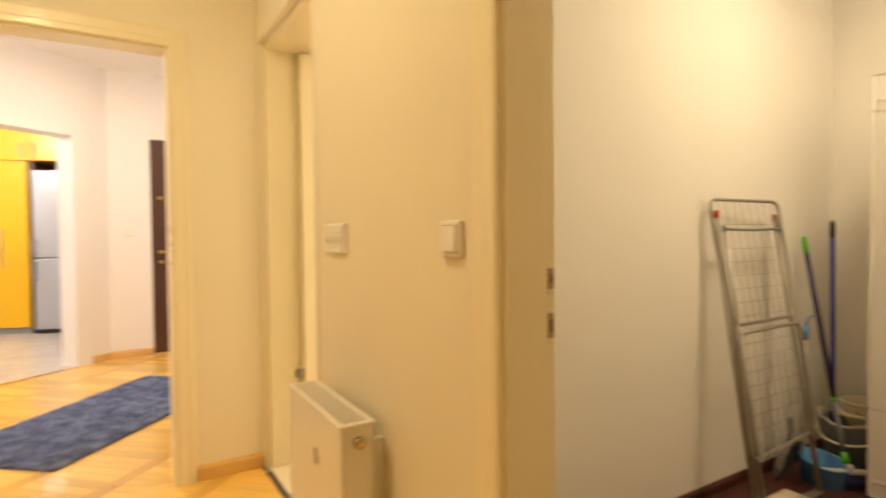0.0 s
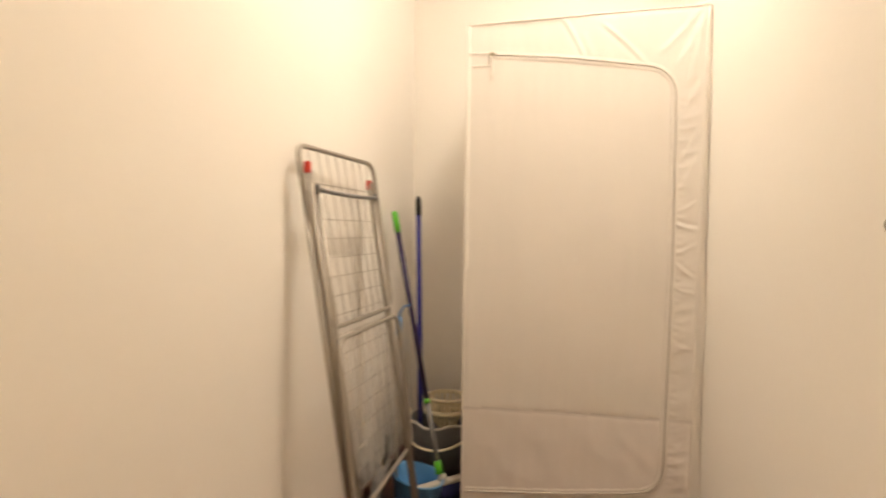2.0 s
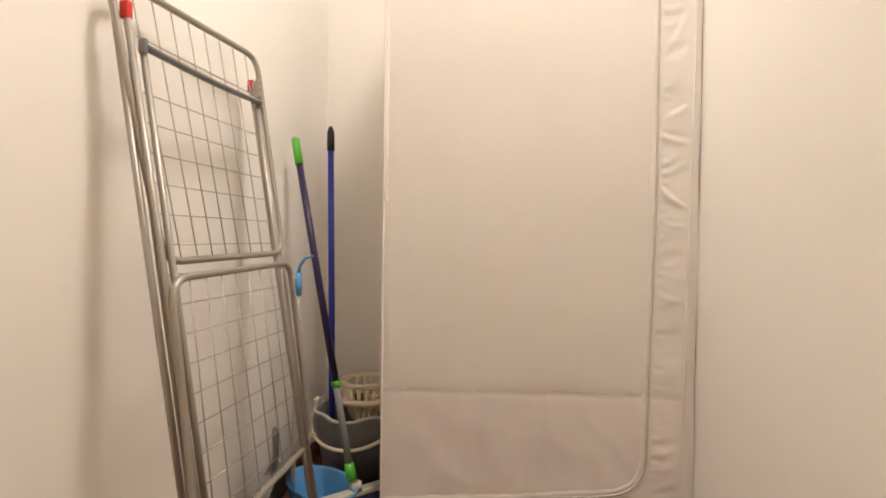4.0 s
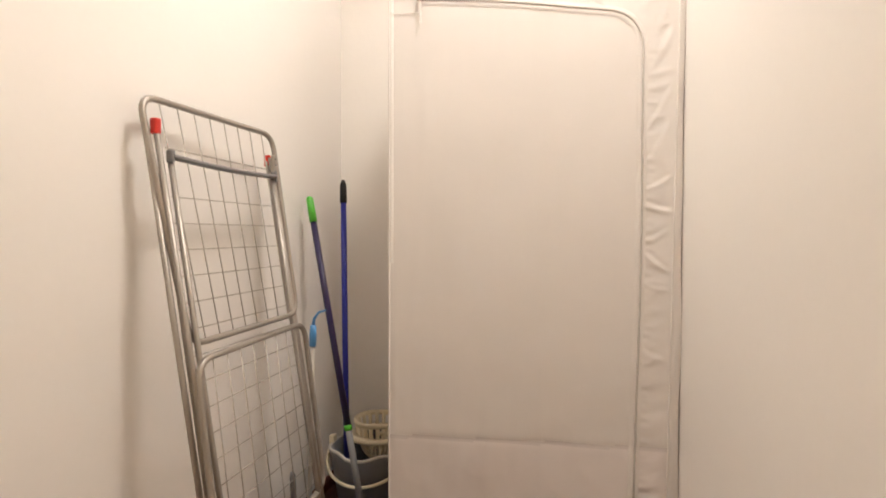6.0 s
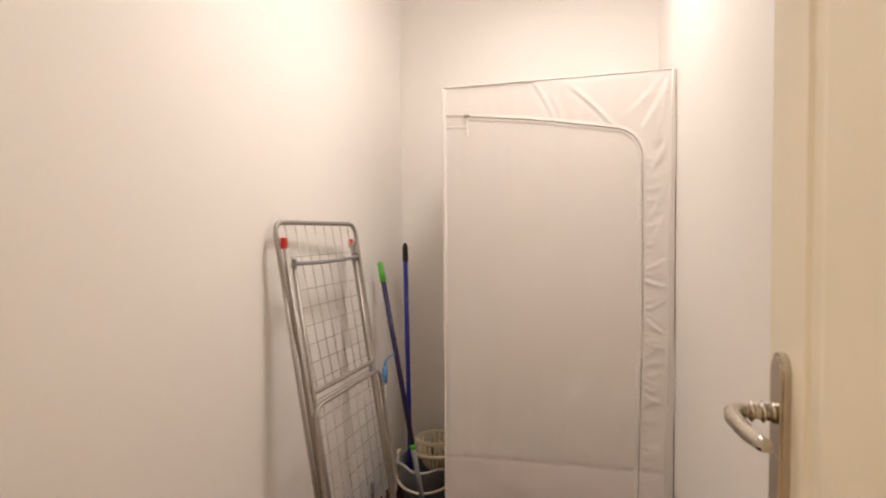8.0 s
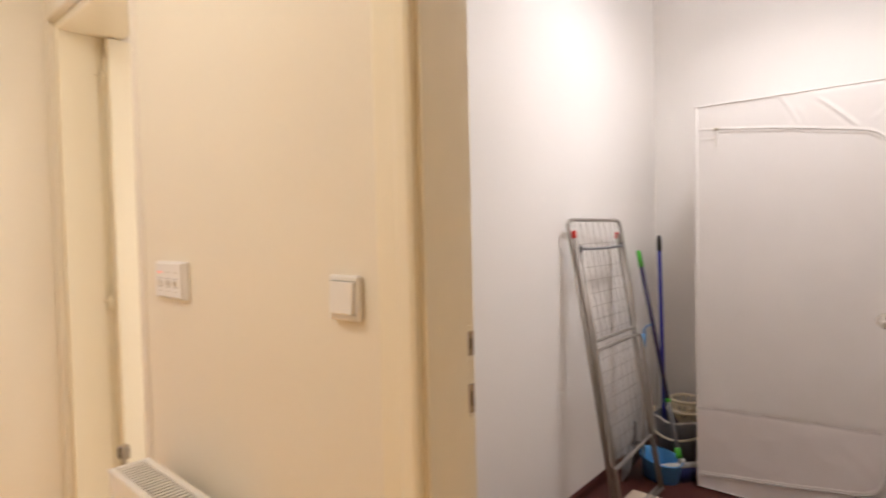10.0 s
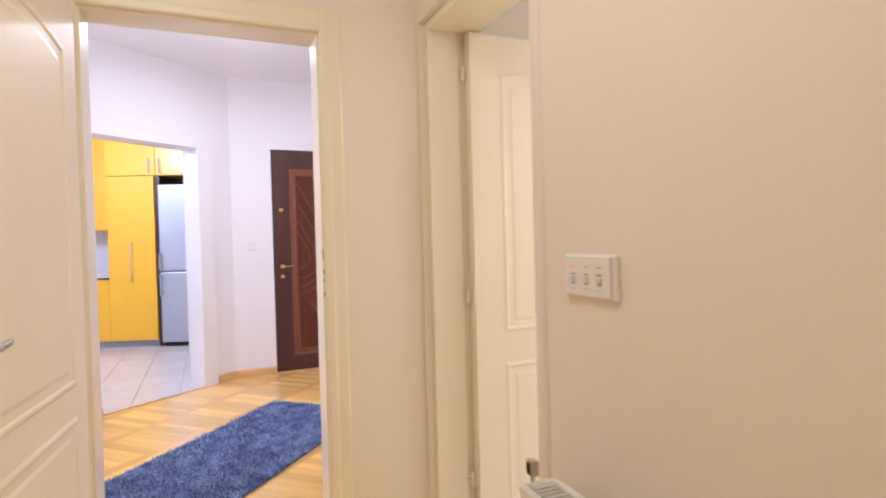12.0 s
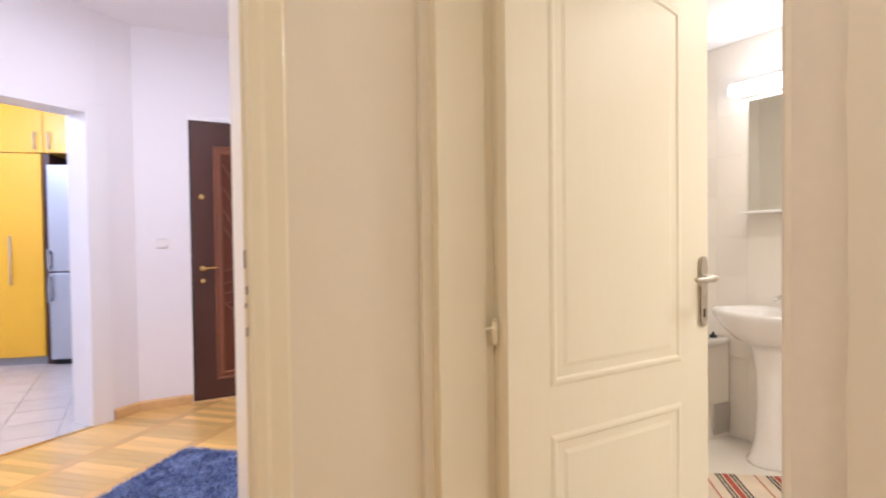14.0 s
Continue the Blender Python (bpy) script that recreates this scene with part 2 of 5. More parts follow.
def structure(name, bm, mat, label="", category="", smooth=False, m=None):
    ob = new(name, mesh_of(bm, name, mat, smooth))
    if m is not None:
        ob.matrix_world = m
    return tagged(ob, label, category, "", "structure")


def box(lo, hi, bevel=0.0, bm=None, segments=2, m=None):
    """A box between two corners, with rounded edges, added to bm."""
    own = bmesh.new()
    bmesh.ops.create_cube(own, size=1)
    c, d = [(a + b) / 2 for a, b in zip(lo, hi)], [abs(b - a) for a, b in zip(lo, hi)]
    bmesh.ops.scale(own, vec=d, verts=own.verts)
    if bevel:
        bmesh.ops.bevel(own, geom=own.edges[:], offset=min(bevel, min(d) * 0.45), segments=segments, affect="EDGES", profile=0.5)
    bmesh.ops.translate(own, vec=c, verts=own.verts)
    if m is not None:
        bmesh.ops.transform(own, matrix=m, verts=own.verts)
    if bm is None:
        return own
    return merge(bm, own)


def merge(bm, own):
    made = [bm.verts.new(v.co) for v in own.verts]
    own.verts.index_update()
    for f in own.faces:
        try:
            nf = bm.faces.new([made[v.index] for v in f.verts])
            nf.smooth, nf.material_index = f.smooth, f.material_index
        except ValueError:
            pass
    own.free()
    return bm


def lathe(profile, steps=24, bm=None, m=None):
    """A turned shape from (radius, height) pairs."""
    own = bmesh.new()
    rings = []
    for r, z in profile:
        if r <= 1e-5:
            rings.append([own.verts.new((0, 0, z))])
        else:
            rings.append([own.verts.new((r * math.cos(2 * math.pi * k / steps), r * math.sin(2 * math.pi * k / steps), z)) for k in range(steps)])
    for a, b in zip(rings, rings[1:]):
        for k in range(steps):
            q = [a[k % len(a)], a[(k + 1) % len(a)], b[(k + 1) % len(b)], b[k % len(b)]]
            q = list(dict.fromkeys(q))
            if len(q) > 2:
                try:
                    own.faces.new(q)
                except ValueError:
                    pass
    if m is not None:
        bmesh.ops.transform(own, matrix=m, verts=own.verts)
    return own if bm is None else merge(bm, own)


def tube(points, radius, sides=10, closed=False, bm=None, flat=1.0):
    """A round bar along a line of points."""
    own = bmesh.new()
    pts = [Vector(p) for p in points]
    rings = []
    n = len(pts)
    up = Vector((0, 0, 1))
    prev = None
    for i, p in enumerate(pts):
        a = pts[(i - 1) % n] if (closed or i) else p
        b = pts[(i + 1) % n] if (closed or i < n - 1) else p
        d = (b - a).normalized()
        if prev is None:
            side = d.cross(up if abs(d.z) < 0.9 else Vector((0, 1, 0))).normalized()
        else:
            side = (prev - d * prev.dot(d)).normalized()
        prev = side
        other = d.cross(side)
        r = radius[i] if isinstance(radius, (list, tuple)) else radius
        rings.append([own.verts.new(p + side * r * math.cos(2 * math.pi * k / sides) + other * r * flat * math.sin(2 * math.pi * k / sides)) for k in range(sides)])
    pairs = list(zip(rings, rings[1:])) + ([(rings[-1], rings[0])] if closed else [])
    for a, b in pairs:
        for k in range(sides):
            own.faces.new([a[k], a[(k + 1) % sides], b[(k + 1) % sides], b[k]])
    if not closed:
        own.faces.new(rings[0][::-1])
        own.faces.new(rings[-1])
    for f in own.faces:
        f.smooth = len(f.verts) == 4
    return own if bm is None else merge(bm, own)


def rounded(points, radius, steps=5, closed=True):
    """Round the corners of a line of points."""
    pts = [Vector(p) for p in points]
    out = []
    n = len(pts)
    for i, p in enumerate(pts):
        if not closed and i in (0, n - 1):
            out.append(p)
            continue
        a, b = pts[(i - 1) % n], pts[(i + 1) % n]
        r = min(radius, (a - p).length * 0.45, (b - p).length * 0.45)
        s, e = p + (a - p).normalized() * r, p + (b - p).normalized() * r
        for k in range(steps + 1):
            f = k / steps
            out.append(s * (1 - f) ** 2 + p * 2 * f * (1 - f) + e * f * f)
    return out


def extrude_outline(outline, lo, hi, bm=None, m=None):
    """A prism from an outline in x, y between two heights."""
    own = bmesh.new()
    a = [own.verts.new((x, y, lo)) for x, y in outline]
    b = [own.verts.new((x, y, hi)) for x, y in outline]
    own.faces.new(a[::-1])
    own.faces.new(b)
    n = len(a)
    for k in range(n):
        own.faces.new([a[k], a[(k + 1) % n], b[(k + 1) % n], b[k]])
    if m is not None:
        bmesh.ops.transform(own, matrix=m, verts=own.verts)
    return own if bm is None else merge(bm, own)


def wall_run(name, p0, p1, thick, height, openings, mat, label, base=0.0):
    """A wall with its room face on the line p0 to p1 and its thickness to the right of that way, with openings (s0, s1, z0, z1) along it."""
    p0, p1 = Vector((*p0, 0)), Vector((*p1, 0))
    length = (p1 - p0).length
    angle = math.atan2(p1.y - p0.y, p1.x - p0.x)
    m = Matrix.Translation(p0) @ Matrix.Rotation(angle, 4, "Z")
    bm = bmesh.new()
    s = 0.0
    for s0, s1, z0, z1 in sorted(openings):
        if s0 > s:
            box((s, -thick, base), (s0, 0, height), bm=bm)
        if z0 > base:
            box((s0, -thick, base), (s1, 0, z0), bm=bm)
        if z1 < height:
            box((s0, -thick, z1), (s1, 0, height), bm=bm)
        s = s1
    if s < length:
        box((s, -thick, base), (length, 0, height), bm=bm)
    return structure(name, bm, mat, label, "wall", m=m), m


def skirting(name, p0, p1, mat=None, high=0.075, deep=0.014, label="oak skirting board along the wall"):
    """A board along the foot of a wall, to the left of the way from p0 to p1."""
    p0, p1 = Vector((*p0, 0)), Vector((*p1, 0))
    m = Matrix.Translation(p0) @ Matrix.Rotation(math.atan2(p1.y - p0.y, p1.x - p0.x), 4, "Z")
    n = (p1 - p0).length
    own = bmesh.new()
    prof = [(0.0, 0.0), (deep, 0.0), (deep, high - 0.015), (deep * 0.55, high - 0.004), (0.002, high), (0, high)]
    a = [own.verts.new((0, y, z)) for y, z in prof]
    b = [own.verts.new((n, y, z)) for y, z in prof]
    own.faces.new(a)
    own.faces.new(b[::-1])
    for k in range(len(prof)):
        own.faces.new([a[k], b[k], b[(k + 1) % len(prof)], a[(k + 1) % len(prof)]])
    return structure(name, own, mat or M_SKIRT, label, "baseboard", m=m)


# ---------------------------------------------------------------- plan
LEAN = math.atan(0.022)


def on_east(y, off=0.0, z=0.0):
    """A place on the anteroom's east wall: off metres into the room."""
    return Vector((0.62 + 0.022 * y - off, y, z))


def east_pose(y, z, off=0.0):
    """Local x points south along the east wall, local y out of it into the room... the things on it are built with y towards the wall."""
    p = on_east(y, off, z)
    return Matrix.Translation(p) @ Matrix.Rotation(-math.pi / 2 - LEAN, 4, "Z")


NORTH = 2.737
CL_N, CL_S, CL_E = 1.302, -0.02, 3.44
CLOSET_DOOR = (0.0, 0.673)
BATH_DOOR = (1.835, 2.715)
HALL_DOOR = (-0.542, 0.284)
DOOR_H = 2.10

# ---------------------------------------------------------------- structure: anteroom and closet
K = math.hypot(1, 0.022)


def south_s(y):
    return (y + 1.2) * K


wall_run("wall_anteroom_east", on_east(-1.2)[:2], on_east(2.735)[:2], 0.11, CEIL,
         [(south_s(CLOSET_DOOR[0]), south_s(CLOSET_DOOR[1]), -0.03, 2.08), (south_s(BATH_DOOR[0]), south_s(BATH_DOOR[1]), -0.03, 2.17)],
         M_WALL, "cream painted wall with the closet and bathroom doorways", base=-0.03)
wall_run("wall_anteroom_north", (0.95, NORTH), (-1.0, NORTH), 0.14, CEIL, [(0.95 - HALL_DOOR[1], 0.95 - HALL_DOOR[0], -0.03, DOOR_H)], M_WALL,
         "cream painted wall round the hall doorway", base=-0.03)
wall_run("wall_anteroom_west", (-1.003, NORTH + 0.1), (-1.003, -1.2), 0.1, CEIL, [], M_WALL, "cream painted anteroom wall", base=-0.03)
wall_run("wall_anteroom_south", (-1.1, -1.203), (0.62, -1.203), 0.1, CEIL, [], M_WALL, "cream painted anteroom wall", base=-0.03)
wall_run("wall_closet_north", (CL_E, CL_N), (0.752, CL_N), 0.1, CEIL, [], M_CLOSET, "white painted closet wall", base=-0.03)
wall_run("wall_closet_south", (0.69, CL_S), (CL_E, 0.060), 0.1, CEIL, [], M_CLOSET, "white painted closet wall", base=-0.03)
wall_run("wall_closet_east", (CL_E, CL_S - 0.1), (CL_E, CL_N + 0.1), 0.1, CEIL, [], M_CLOSET, "white painted closet end wall", base=-0.03)
structure("ceiling_closet", box((0.68, CL_S - 0.1, CEIL), (CL_E + 0.1, CL_N + 0.1, CEIL + 0.1)), M_CEIL, "white closet ceiling", "ceiling")
structure("ceiling_anteroom", box((-1.1, -1.3, CEIL), (0.676, NORTH + 0.07, CEIL + 0.1)), M_CEIL, "white anteroom ceiling", "ceiling")
structure("floor_closet", box((0.66, CL_S, -0.06), (CL_E, CL_N, 0.0)), M_DARKFLOOR, "dark red-brown closet floor covering", "floor")
skirting("baseboard_closet_north", (CL_E, CL_N - 0.001), (0.76, CL_N - 0.001), M_DARKFLOOR, 0.05, 0.012, "dark brown skirting in the closet")
skirting("baseboard_closet_east", (CL_E - 0.001, CL_S), (CL_E - 0.001, CL_N), M_DARKFLOOR, 0.05, 0.012, "dark brown skirting in the closet")


def casing_bar(bm, a, b, wide, side, m=None):
    """A moulded casing bar from a to b in the x, z plane, y = 0 at the wall and the room at -y; side: +1 if its thick edge is on the right of the way."""
    a, b = Vector((a[0], 0, a[1])), Vector((b[0], 0, b[1]))
    d = (b - a).normalized()
    n = Vector((d.z, 0, -d.x)) * side
    prof = [(0, 0), (0, 0.009), (wide * 0.10, 0.014), (wide * 0.55, 0.0165), (wide * 0.68, 0.0205), (wide * 0.92, 0.022), (wide, 0.018), (wide, 0)]
    own = bmesh.new()
    r0 = [own.verts.new(a + n * w + Vector((0, -h, 0))) for w, h in prof]
    r1 = [own.verts.new(b + n * w + Vector((0, -h, 0))) for w, h in prof]
    own.faces.new(r0)
    own.faces.new(r1[::-1])
    for k in range(len(prof)):
        own.faces.new([r0[k], r1[k], r1[(k + 1) % len(prof)], r0[(k + 1) % len(prof)]])
    if m is not None:
        bmesh.ops.transform(own, matrix=m, verts=own.verts)
    return merge(bm, own)


def door_casing(name, m, width, height, wide, depth, mat, label, rebate=0.0):
    """Lining and moulded casing of a doorway: local x along the wall from the opening's start, y into the wall, z up."""
    bm = bmesh.new()
    t = 0.022
    stop = depth if not rebate else depth * 0.73
    box((0, -0.004, 0), (t, stop, height - t), 0.002, bm)
    box((width - t, -0.004, 0), (width, stop, height - t), 0.002, bm)
    box((0, -0.004, height - t), (width, depth, height), 0.002, bm)
    if rebate:
        box((0, stop, 0), (t - rebate, depth, height - t), 0.002, bm)
        box((width - t + rebate, stop, 0), (width, depth, height - t), 0.002, bm)
    casing_bar(bm, (-wide + 0.012, 0), (-wide + 0.012, height + wide - 0.012), wide, 1)
    casing_bar(bm, (width + wide - 0.012, 0), (width + wide - 0.012, height + wide - 0.012), wide, -1)
    casing_bar(bm, (0.012, height + wide - 0.012), (width - 0.012, height + wide - 0.012), wide, 1)
    return structure(name, bm, mat, label, "door frame", m=m)


# closet doorway: local x runs south from its north jamb
door_casing("door_frame_closet", east_pose(CLOSET_DOOR[1], 0, 0.0), (CLOSET_DOOR[1] - CLOSET_DOOR[0]) * K, 2.08, 0.095, 0.132, M_TRIM, "cream moulded casing of the closet doorway", 0.016)
# hall doorway: local x runs east from its west jamb
door_casing("door_frame_hall", Matrix.Translation((HALL_DOOR[0], NORTH, 0)), HALL_DOOR[1] - HALL_DOOR[0], DOOR_H, 0.085, 0.14, M_TRIM, "cream moulded casing of the hall doorway, scuffed edge")

# bathroom doorway: wooden frame set back in the reveal
bm = bmesh.new()
box((0.706, 2.684, 0), (0.848, 2.734, 2.168), 0.003, bm)
box((0.849, 2.694, 0), (0.8755, 2.855, 2.168), 0.001, bm)
box((0.876, 2.674, 0), (0.93, 2.855, 2.168), 0.003, bm)
box((0.706, 1.845, 2.136), (0.93, 2.683, 2.168), 0.003, bm)
structure("door_frame_bathroom", bm, M_TRIM, "cream painted wooden frame of the bathroom doorway", "door frame")


def lever_handle(parent, m, mat=None, flip=1, plate=(0.042, 0.23), reach=1.0):
    """A door handle on a long rounded plate: local y out of the door, z up, lever along +x * flip."""
    mat = mat or M_STEEL
    w, h = plate
    bm = bmesh.new()
    pts = [(math.cos(a) * w / 2, math.sin(a) * w / 2 + (h / 2 - w / 2) * (1 if 0 <= a <= math.pi else -1)) for a in [math.pi * k / 8 for k in range(9)] + [math.pi + math.pi * k / 8 for k in range(9)]]
    rot = Matrix.Rotation(math.pi / 2, 4, "X")
    extrude_outline(pts, -0.007, 0.0, bm, m @ rot)
    extrude_outline([(x * 0.8, z * 0.95) for x, z in pts], -0.010, -0.007, bm, m @ rot)
    plate_ob = part("handle_plate", bm, mat, parent, "brushed nickel handle plate")
    bm = bmesh.new()
    z = h * 0.20
    line = [(0, 0.0, z), (0, 0.030, z), (0, 0.046, z), (flip * 0.010, 0.055, z), (flip * 0.03 * reach, 0.058, z - 0.001), (flip * 0.075 * reach, 0.054, z - 0.004), (flip * 0.115 * reach, 0.05, z - 0.001), (flip * 0.128 * reach, 0.048, z)]
    tube([m @ Vector(p) for p in line], [0.011, 0.0085, 0.009, 0.0095, 0.0095, 0.0085, 0.008, 0.006], 12, bm=bm)
    for yy in (0.012, 0.022, 0.034):
        tube([m @ Vector((0, yy - 0.003, z)), m @ Vector((0, yy, z)), m @ Vector((0, yy + 0.003, z))], [0.009, 0.0125, 0.009], 14, bm=bm)
    part("lever", bm, mat, plate_ob, "brushed nickel lever")
    bm = bmesh.new()
    box((-0.005, 0.0095, -h * 0.36), (0.005, 0.0108, -h * 0.24), 0.001, bm, m=m)
    part("keyhole", bm, M_BLACK, plate_ob, "dark keyhole")
    return plate_ob


def panel_field(bm, x0, x1, z0, z1, y, out, arch=0.0):
    """A sunk panel with a raised moulding and a raised field, on the face at y with outward way out."""
    def ring(d, h):
        a, b, c, e = x0 + d, x1 - d, z0 + d, z1 - d
        n = 8
        top = [(b + (a - b) * k / n, e - (arch * (1 - math.sin(math.pi * k / n) ** 0.8) if arch else 0)) for k in range(n + 1)]
        return [bm.verts.new((x, y + out * h, z)) for x, z in [(a, c), (b, c)] + top]
    rings = [ring(d, h) for d, h in ((0.0, 0.0), (0.010, 0.0035), (0.018, 0.0035), (0.028, -0.0025), (0.036, -0.0025), (0.060, 0.002), (0.064, 0.002))]
    for a, b in zip(rings, rings[1:]):
        n = len(a)
        for k in range(n):
            bm.faces.new([a[k], a[(k + 1) % n], b[(k + 1) % n], b[k]])
    bm.faces.new(rings[-1])


def panel_leaf(name, m, width, height, label, thick=0.038, handle_z=1.05, handles=(1, -1), reach=1.0, inset=0.047, stile=0.105, rail=(0.80, 0.90)):
    """A two-panel door leaf: local x from the hinge, y through the leaf, z up."""
    ob = thing(name, label, "door", m=m)
    tagged(ob, kind="structure")
    body = part("leaf", box((0.0, 0.0, 0.008), (width, thick, height), 0.003), M_DOOR, ob)
    for face, out, nm in ((0.0, -1, "panel"), (thick, 1, "panel")):
        for z0, z1, arch in ((0.13, rail[0], 0.0), (rail[1], height - 0.13, 0.035)):
            bm = bmesh.new()
            panel_field(bm, stile, width - stile, z0, z1, face + out * 0.0004, out, arch)
            part(nm, bm, M_DOOR, ob)
    for out in handles:
        yy = 0.0 if out < 0 else thick
        lever_handle(ob, Matrix.Translation((width - inset, yy, handle_z)) @ Matrix.Rotation(0 if out > 0 else math.pi, 4, "Z"), flip=-1 if out > 0 else 1, reach=reach)
    return ob


def hinge(parent, m):
    bm = bmesh.new()
    tube([m @ Vector((0, 0, -0.03)), m @ Vector((0, 0, 0.03))], 0.008, 10, bm=bm)
    tube([m @ Vector((0, 0, 0.032)), m @ Vector((0, 0, 0.038))], [0.008, 0.004], 10, bm=bm)
    tube([m @ Vector((-0.03, 0.0, 0.012)), m @ Vector((0.03, 0.0, 0.012))], 0.003, 6, bm=bm)
    return part("hinge", bm, M_TRIM, parent, "painted barrel hinge")


# bathroom leaf, open into the bathroom
leaf = panel_leaf("door_bathroom", Matrix.Translation((0.872, 2.630, 0)) @ Matrix.Rotation(radians(2.3), 4, "Z"), 0.83, 2.13, "ivory two-panel bathroom door standing open, nickel handle", handle_z=1.08, reach=0.8, inset=0.034, stile=0.14, rail=(0.737, 0.866))
for z in (0.25, 1.022, 1.965):
    hinge(leaf, Matrix.Translation((-0.013, 0.036, z)))
# closet leaf, open against the closet's south wall
panel_leaf("door_closet", Matrix.Translation((0.757, 0.010, 0)) @ Matrix.Rotation(radians(2.3), 4, "Z"), 0.75, 2.04, "ivory closet door standing open, nickel handle", handle_z=1.050, inset=0.056, reach=0.86)
# hall leaf, open into the anteroom
panel_leaf("door_hall", Matrix.Translation((-0.565, 2.690, 0)) @ Matrix.Rotation(radians(-96), 4, "Z"), 0.825, 2.06, "ivory two-panel hall door standing open", handle_z=1.03, rail=(0.757, 0.848))

# chipped paint round the strike plate of the hall doorway's east jamb
for x0, z0, h in ((0.2615, 1.205, 0.040), (0.2640, 1.150, 0.018), (0.2625, 1.120, 0.012), (0.2635, 1.060, 0.020)):
    structure("paint_chip", box((x0, NORTH - 0.0056, z0), (x0 + 0.005, NORTH - 0.0035, z0 + h), 0.001), M_CHIP, "dark chip in the painted jamb", "paint chip")

# strike plates in the rebate of the closet's north jamb
for z0, z1 in ((1.078, 1.120), (0.978, 1.028)):
    at = Matrix.Translation(on_east(CLOSET_DOOR[1], -0.119)) @ Matrix.Rotation(-LEAN, 4, "Z")
    ob = structure("strike_plate", box((-0.007, -0.0115, z0), (0.008, -0.0085, z1), 0.001), M_STRIKE, "worn metal strike plate in the jamb", "strike plate", m=at)
    part("latch_hole", box((-0.003, -0.0121, z0 + 0.012), (0.004, -0.0113, z1 - 0.012), 0.0003), M_GAPBROWN, ob, "dark latch hole")
    for z in (z0 - 0.010, z1 + 0.004):
        part("lip", box((-0.007, -0.0115, z), (0.007, -0.0086, z + 0.006), 0.001), M_TRIM, ob, "painted lip of the plate")

# rounded, rubbed plaster edge beside the bathroom doorway
bm = bmesh.new()
rows = []
for k in range(61):
    z = 2.165 * k / 60
    w = 0.060 + 0.006 * noise.noise(Vector((0, 3, z * 3))) + 0.003 * noise.noise(Vector((0, 7, z * 14)))
    c = 0.004 * noise.noise(Vector((5, 1, z * 4)))
    rows.append([bm.verts.new(on_east(BATH_DOOR[0] + dy, off, z)) for dy, off in ((-w, -0.001), (-w + 0.003, 0.0045), (-0.024 + c, 0.0048), (-0.010 + c, 0.001), (0.006, -0.006), (0.0115, -0.020), (0.0115, -0.108), (-0.003, -0.1085))])
for a, b in zip(rows, rows[1:]):
    for k in range(7):
        bm.faces.new([a[k], b[k], b[k + 1], a[k + 1]])
structure("trim_bathroom_reveal", bm, M_PLASTER, "rubbed plaster edge of the bathroom doorway", "trim", True)

# ---------------------------------------------------------------- structure: hall
KR = Vector((-0.163, 5.998, 0))
T0, T1 = Vector((-0.930, 5.412, 0)), Vector((-0.163, 5.990, 0))
wall_run("wall_hall_north", (1.7, 6.17), (0.06, 6.17), 0.2, CEIL, [(1.7 - 1.36, 1.7 - 0.43, -0.03, 2.23)], M_HALL, "white painted wall round the front door", base=-0.03)
wall_run("wall_hall_bend", (0.06, 6.17), KR[:2], 0.16, CEIL, [], M_HALL, "white painted wall with a light switch", base=-0.03)
way = (T0 - T1).normalized()
far = T0 + way * 1.25
wall_run("wall_hall_kitchen", T1[:2], far[:2], 0.18, CEIL, [(0.0, (T0 - T1).length, -0.03, 2.17)], M_HALL, "white painted wall over the kitchen doorway", base=-0.03)
structure("pier_kitchen", extrude_outline([(-1.182, 5.218), (-0.990, 5.200), (-0.932, 5.4095)], 0.0, 2.155), M_HALL, "white painted pier beside the kitchen doorway", "wall")
wall_run("wall_hall_west", (-1.90, 4.75), (-1.90, 2.862), 0.1, CEIL, [(0.42, 1.58, 0.87, 2.23)], M_HALL, "white painted hall wall round the assumed window", base=-0.03)
# assumed window, out of view, an opening for the added west light
window = structure("window_hall_assumed", box((-1.985, 3.171, 0.871), (-1.925, 3.229, 2.229), 0.004), M_WHITE, "white frame of an assumed window, out of view in the hall", "window")
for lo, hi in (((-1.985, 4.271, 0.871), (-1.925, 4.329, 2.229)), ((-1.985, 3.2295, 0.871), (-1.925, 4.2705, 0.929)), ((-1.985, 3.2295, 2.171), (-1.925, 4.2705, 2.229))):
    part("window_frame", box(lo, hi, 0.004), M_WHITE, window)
part("pane", box((-1.965, 3.2295, 0.9295), (-1.960, 4.2705, 2.1705)), M_GLASS, window, "clear pane of the assumed window")
bm = box((0.335, 0.001, 0.0), (0.395, 0.030, 2.13), 0.004)
box((0.396, 0.001, 0.0), (1.05, 0.012, 2.06), 0.003, bm)
structure("door_frame_side", bm, M_WHITE, "white door frame beside the kitchen pier", "door frame", m=Matrix.Translation(T0) @ Matrix.Rotation(math.atan2(way.y, way.x), 4, "Z"))
wall_run("wall_hall_south_west", (-2.0, 2.862), (-1.0, 2.862), 0.1, CEIL, [], M_HALL, "white painted hall wall", base=-0.03)
wall_run("wall_hall_east", (1.62, 2.862), (1.62, 6.4), 0.08, CEIL, [], M_HALL, "white painted hall wall", base=-0.03)
structure("ceiling_hall", box((-2.4, NORTH + 0.072, CEIL), (1.75, 6.4, CEIL + 0.1)), M_CEIL, "white hall ceiling", "ceiling")
skirting("baseboard_hall_bend", (0.06, 6.168), (KR + Vector((0.066, 0.047, 0)))[:2])
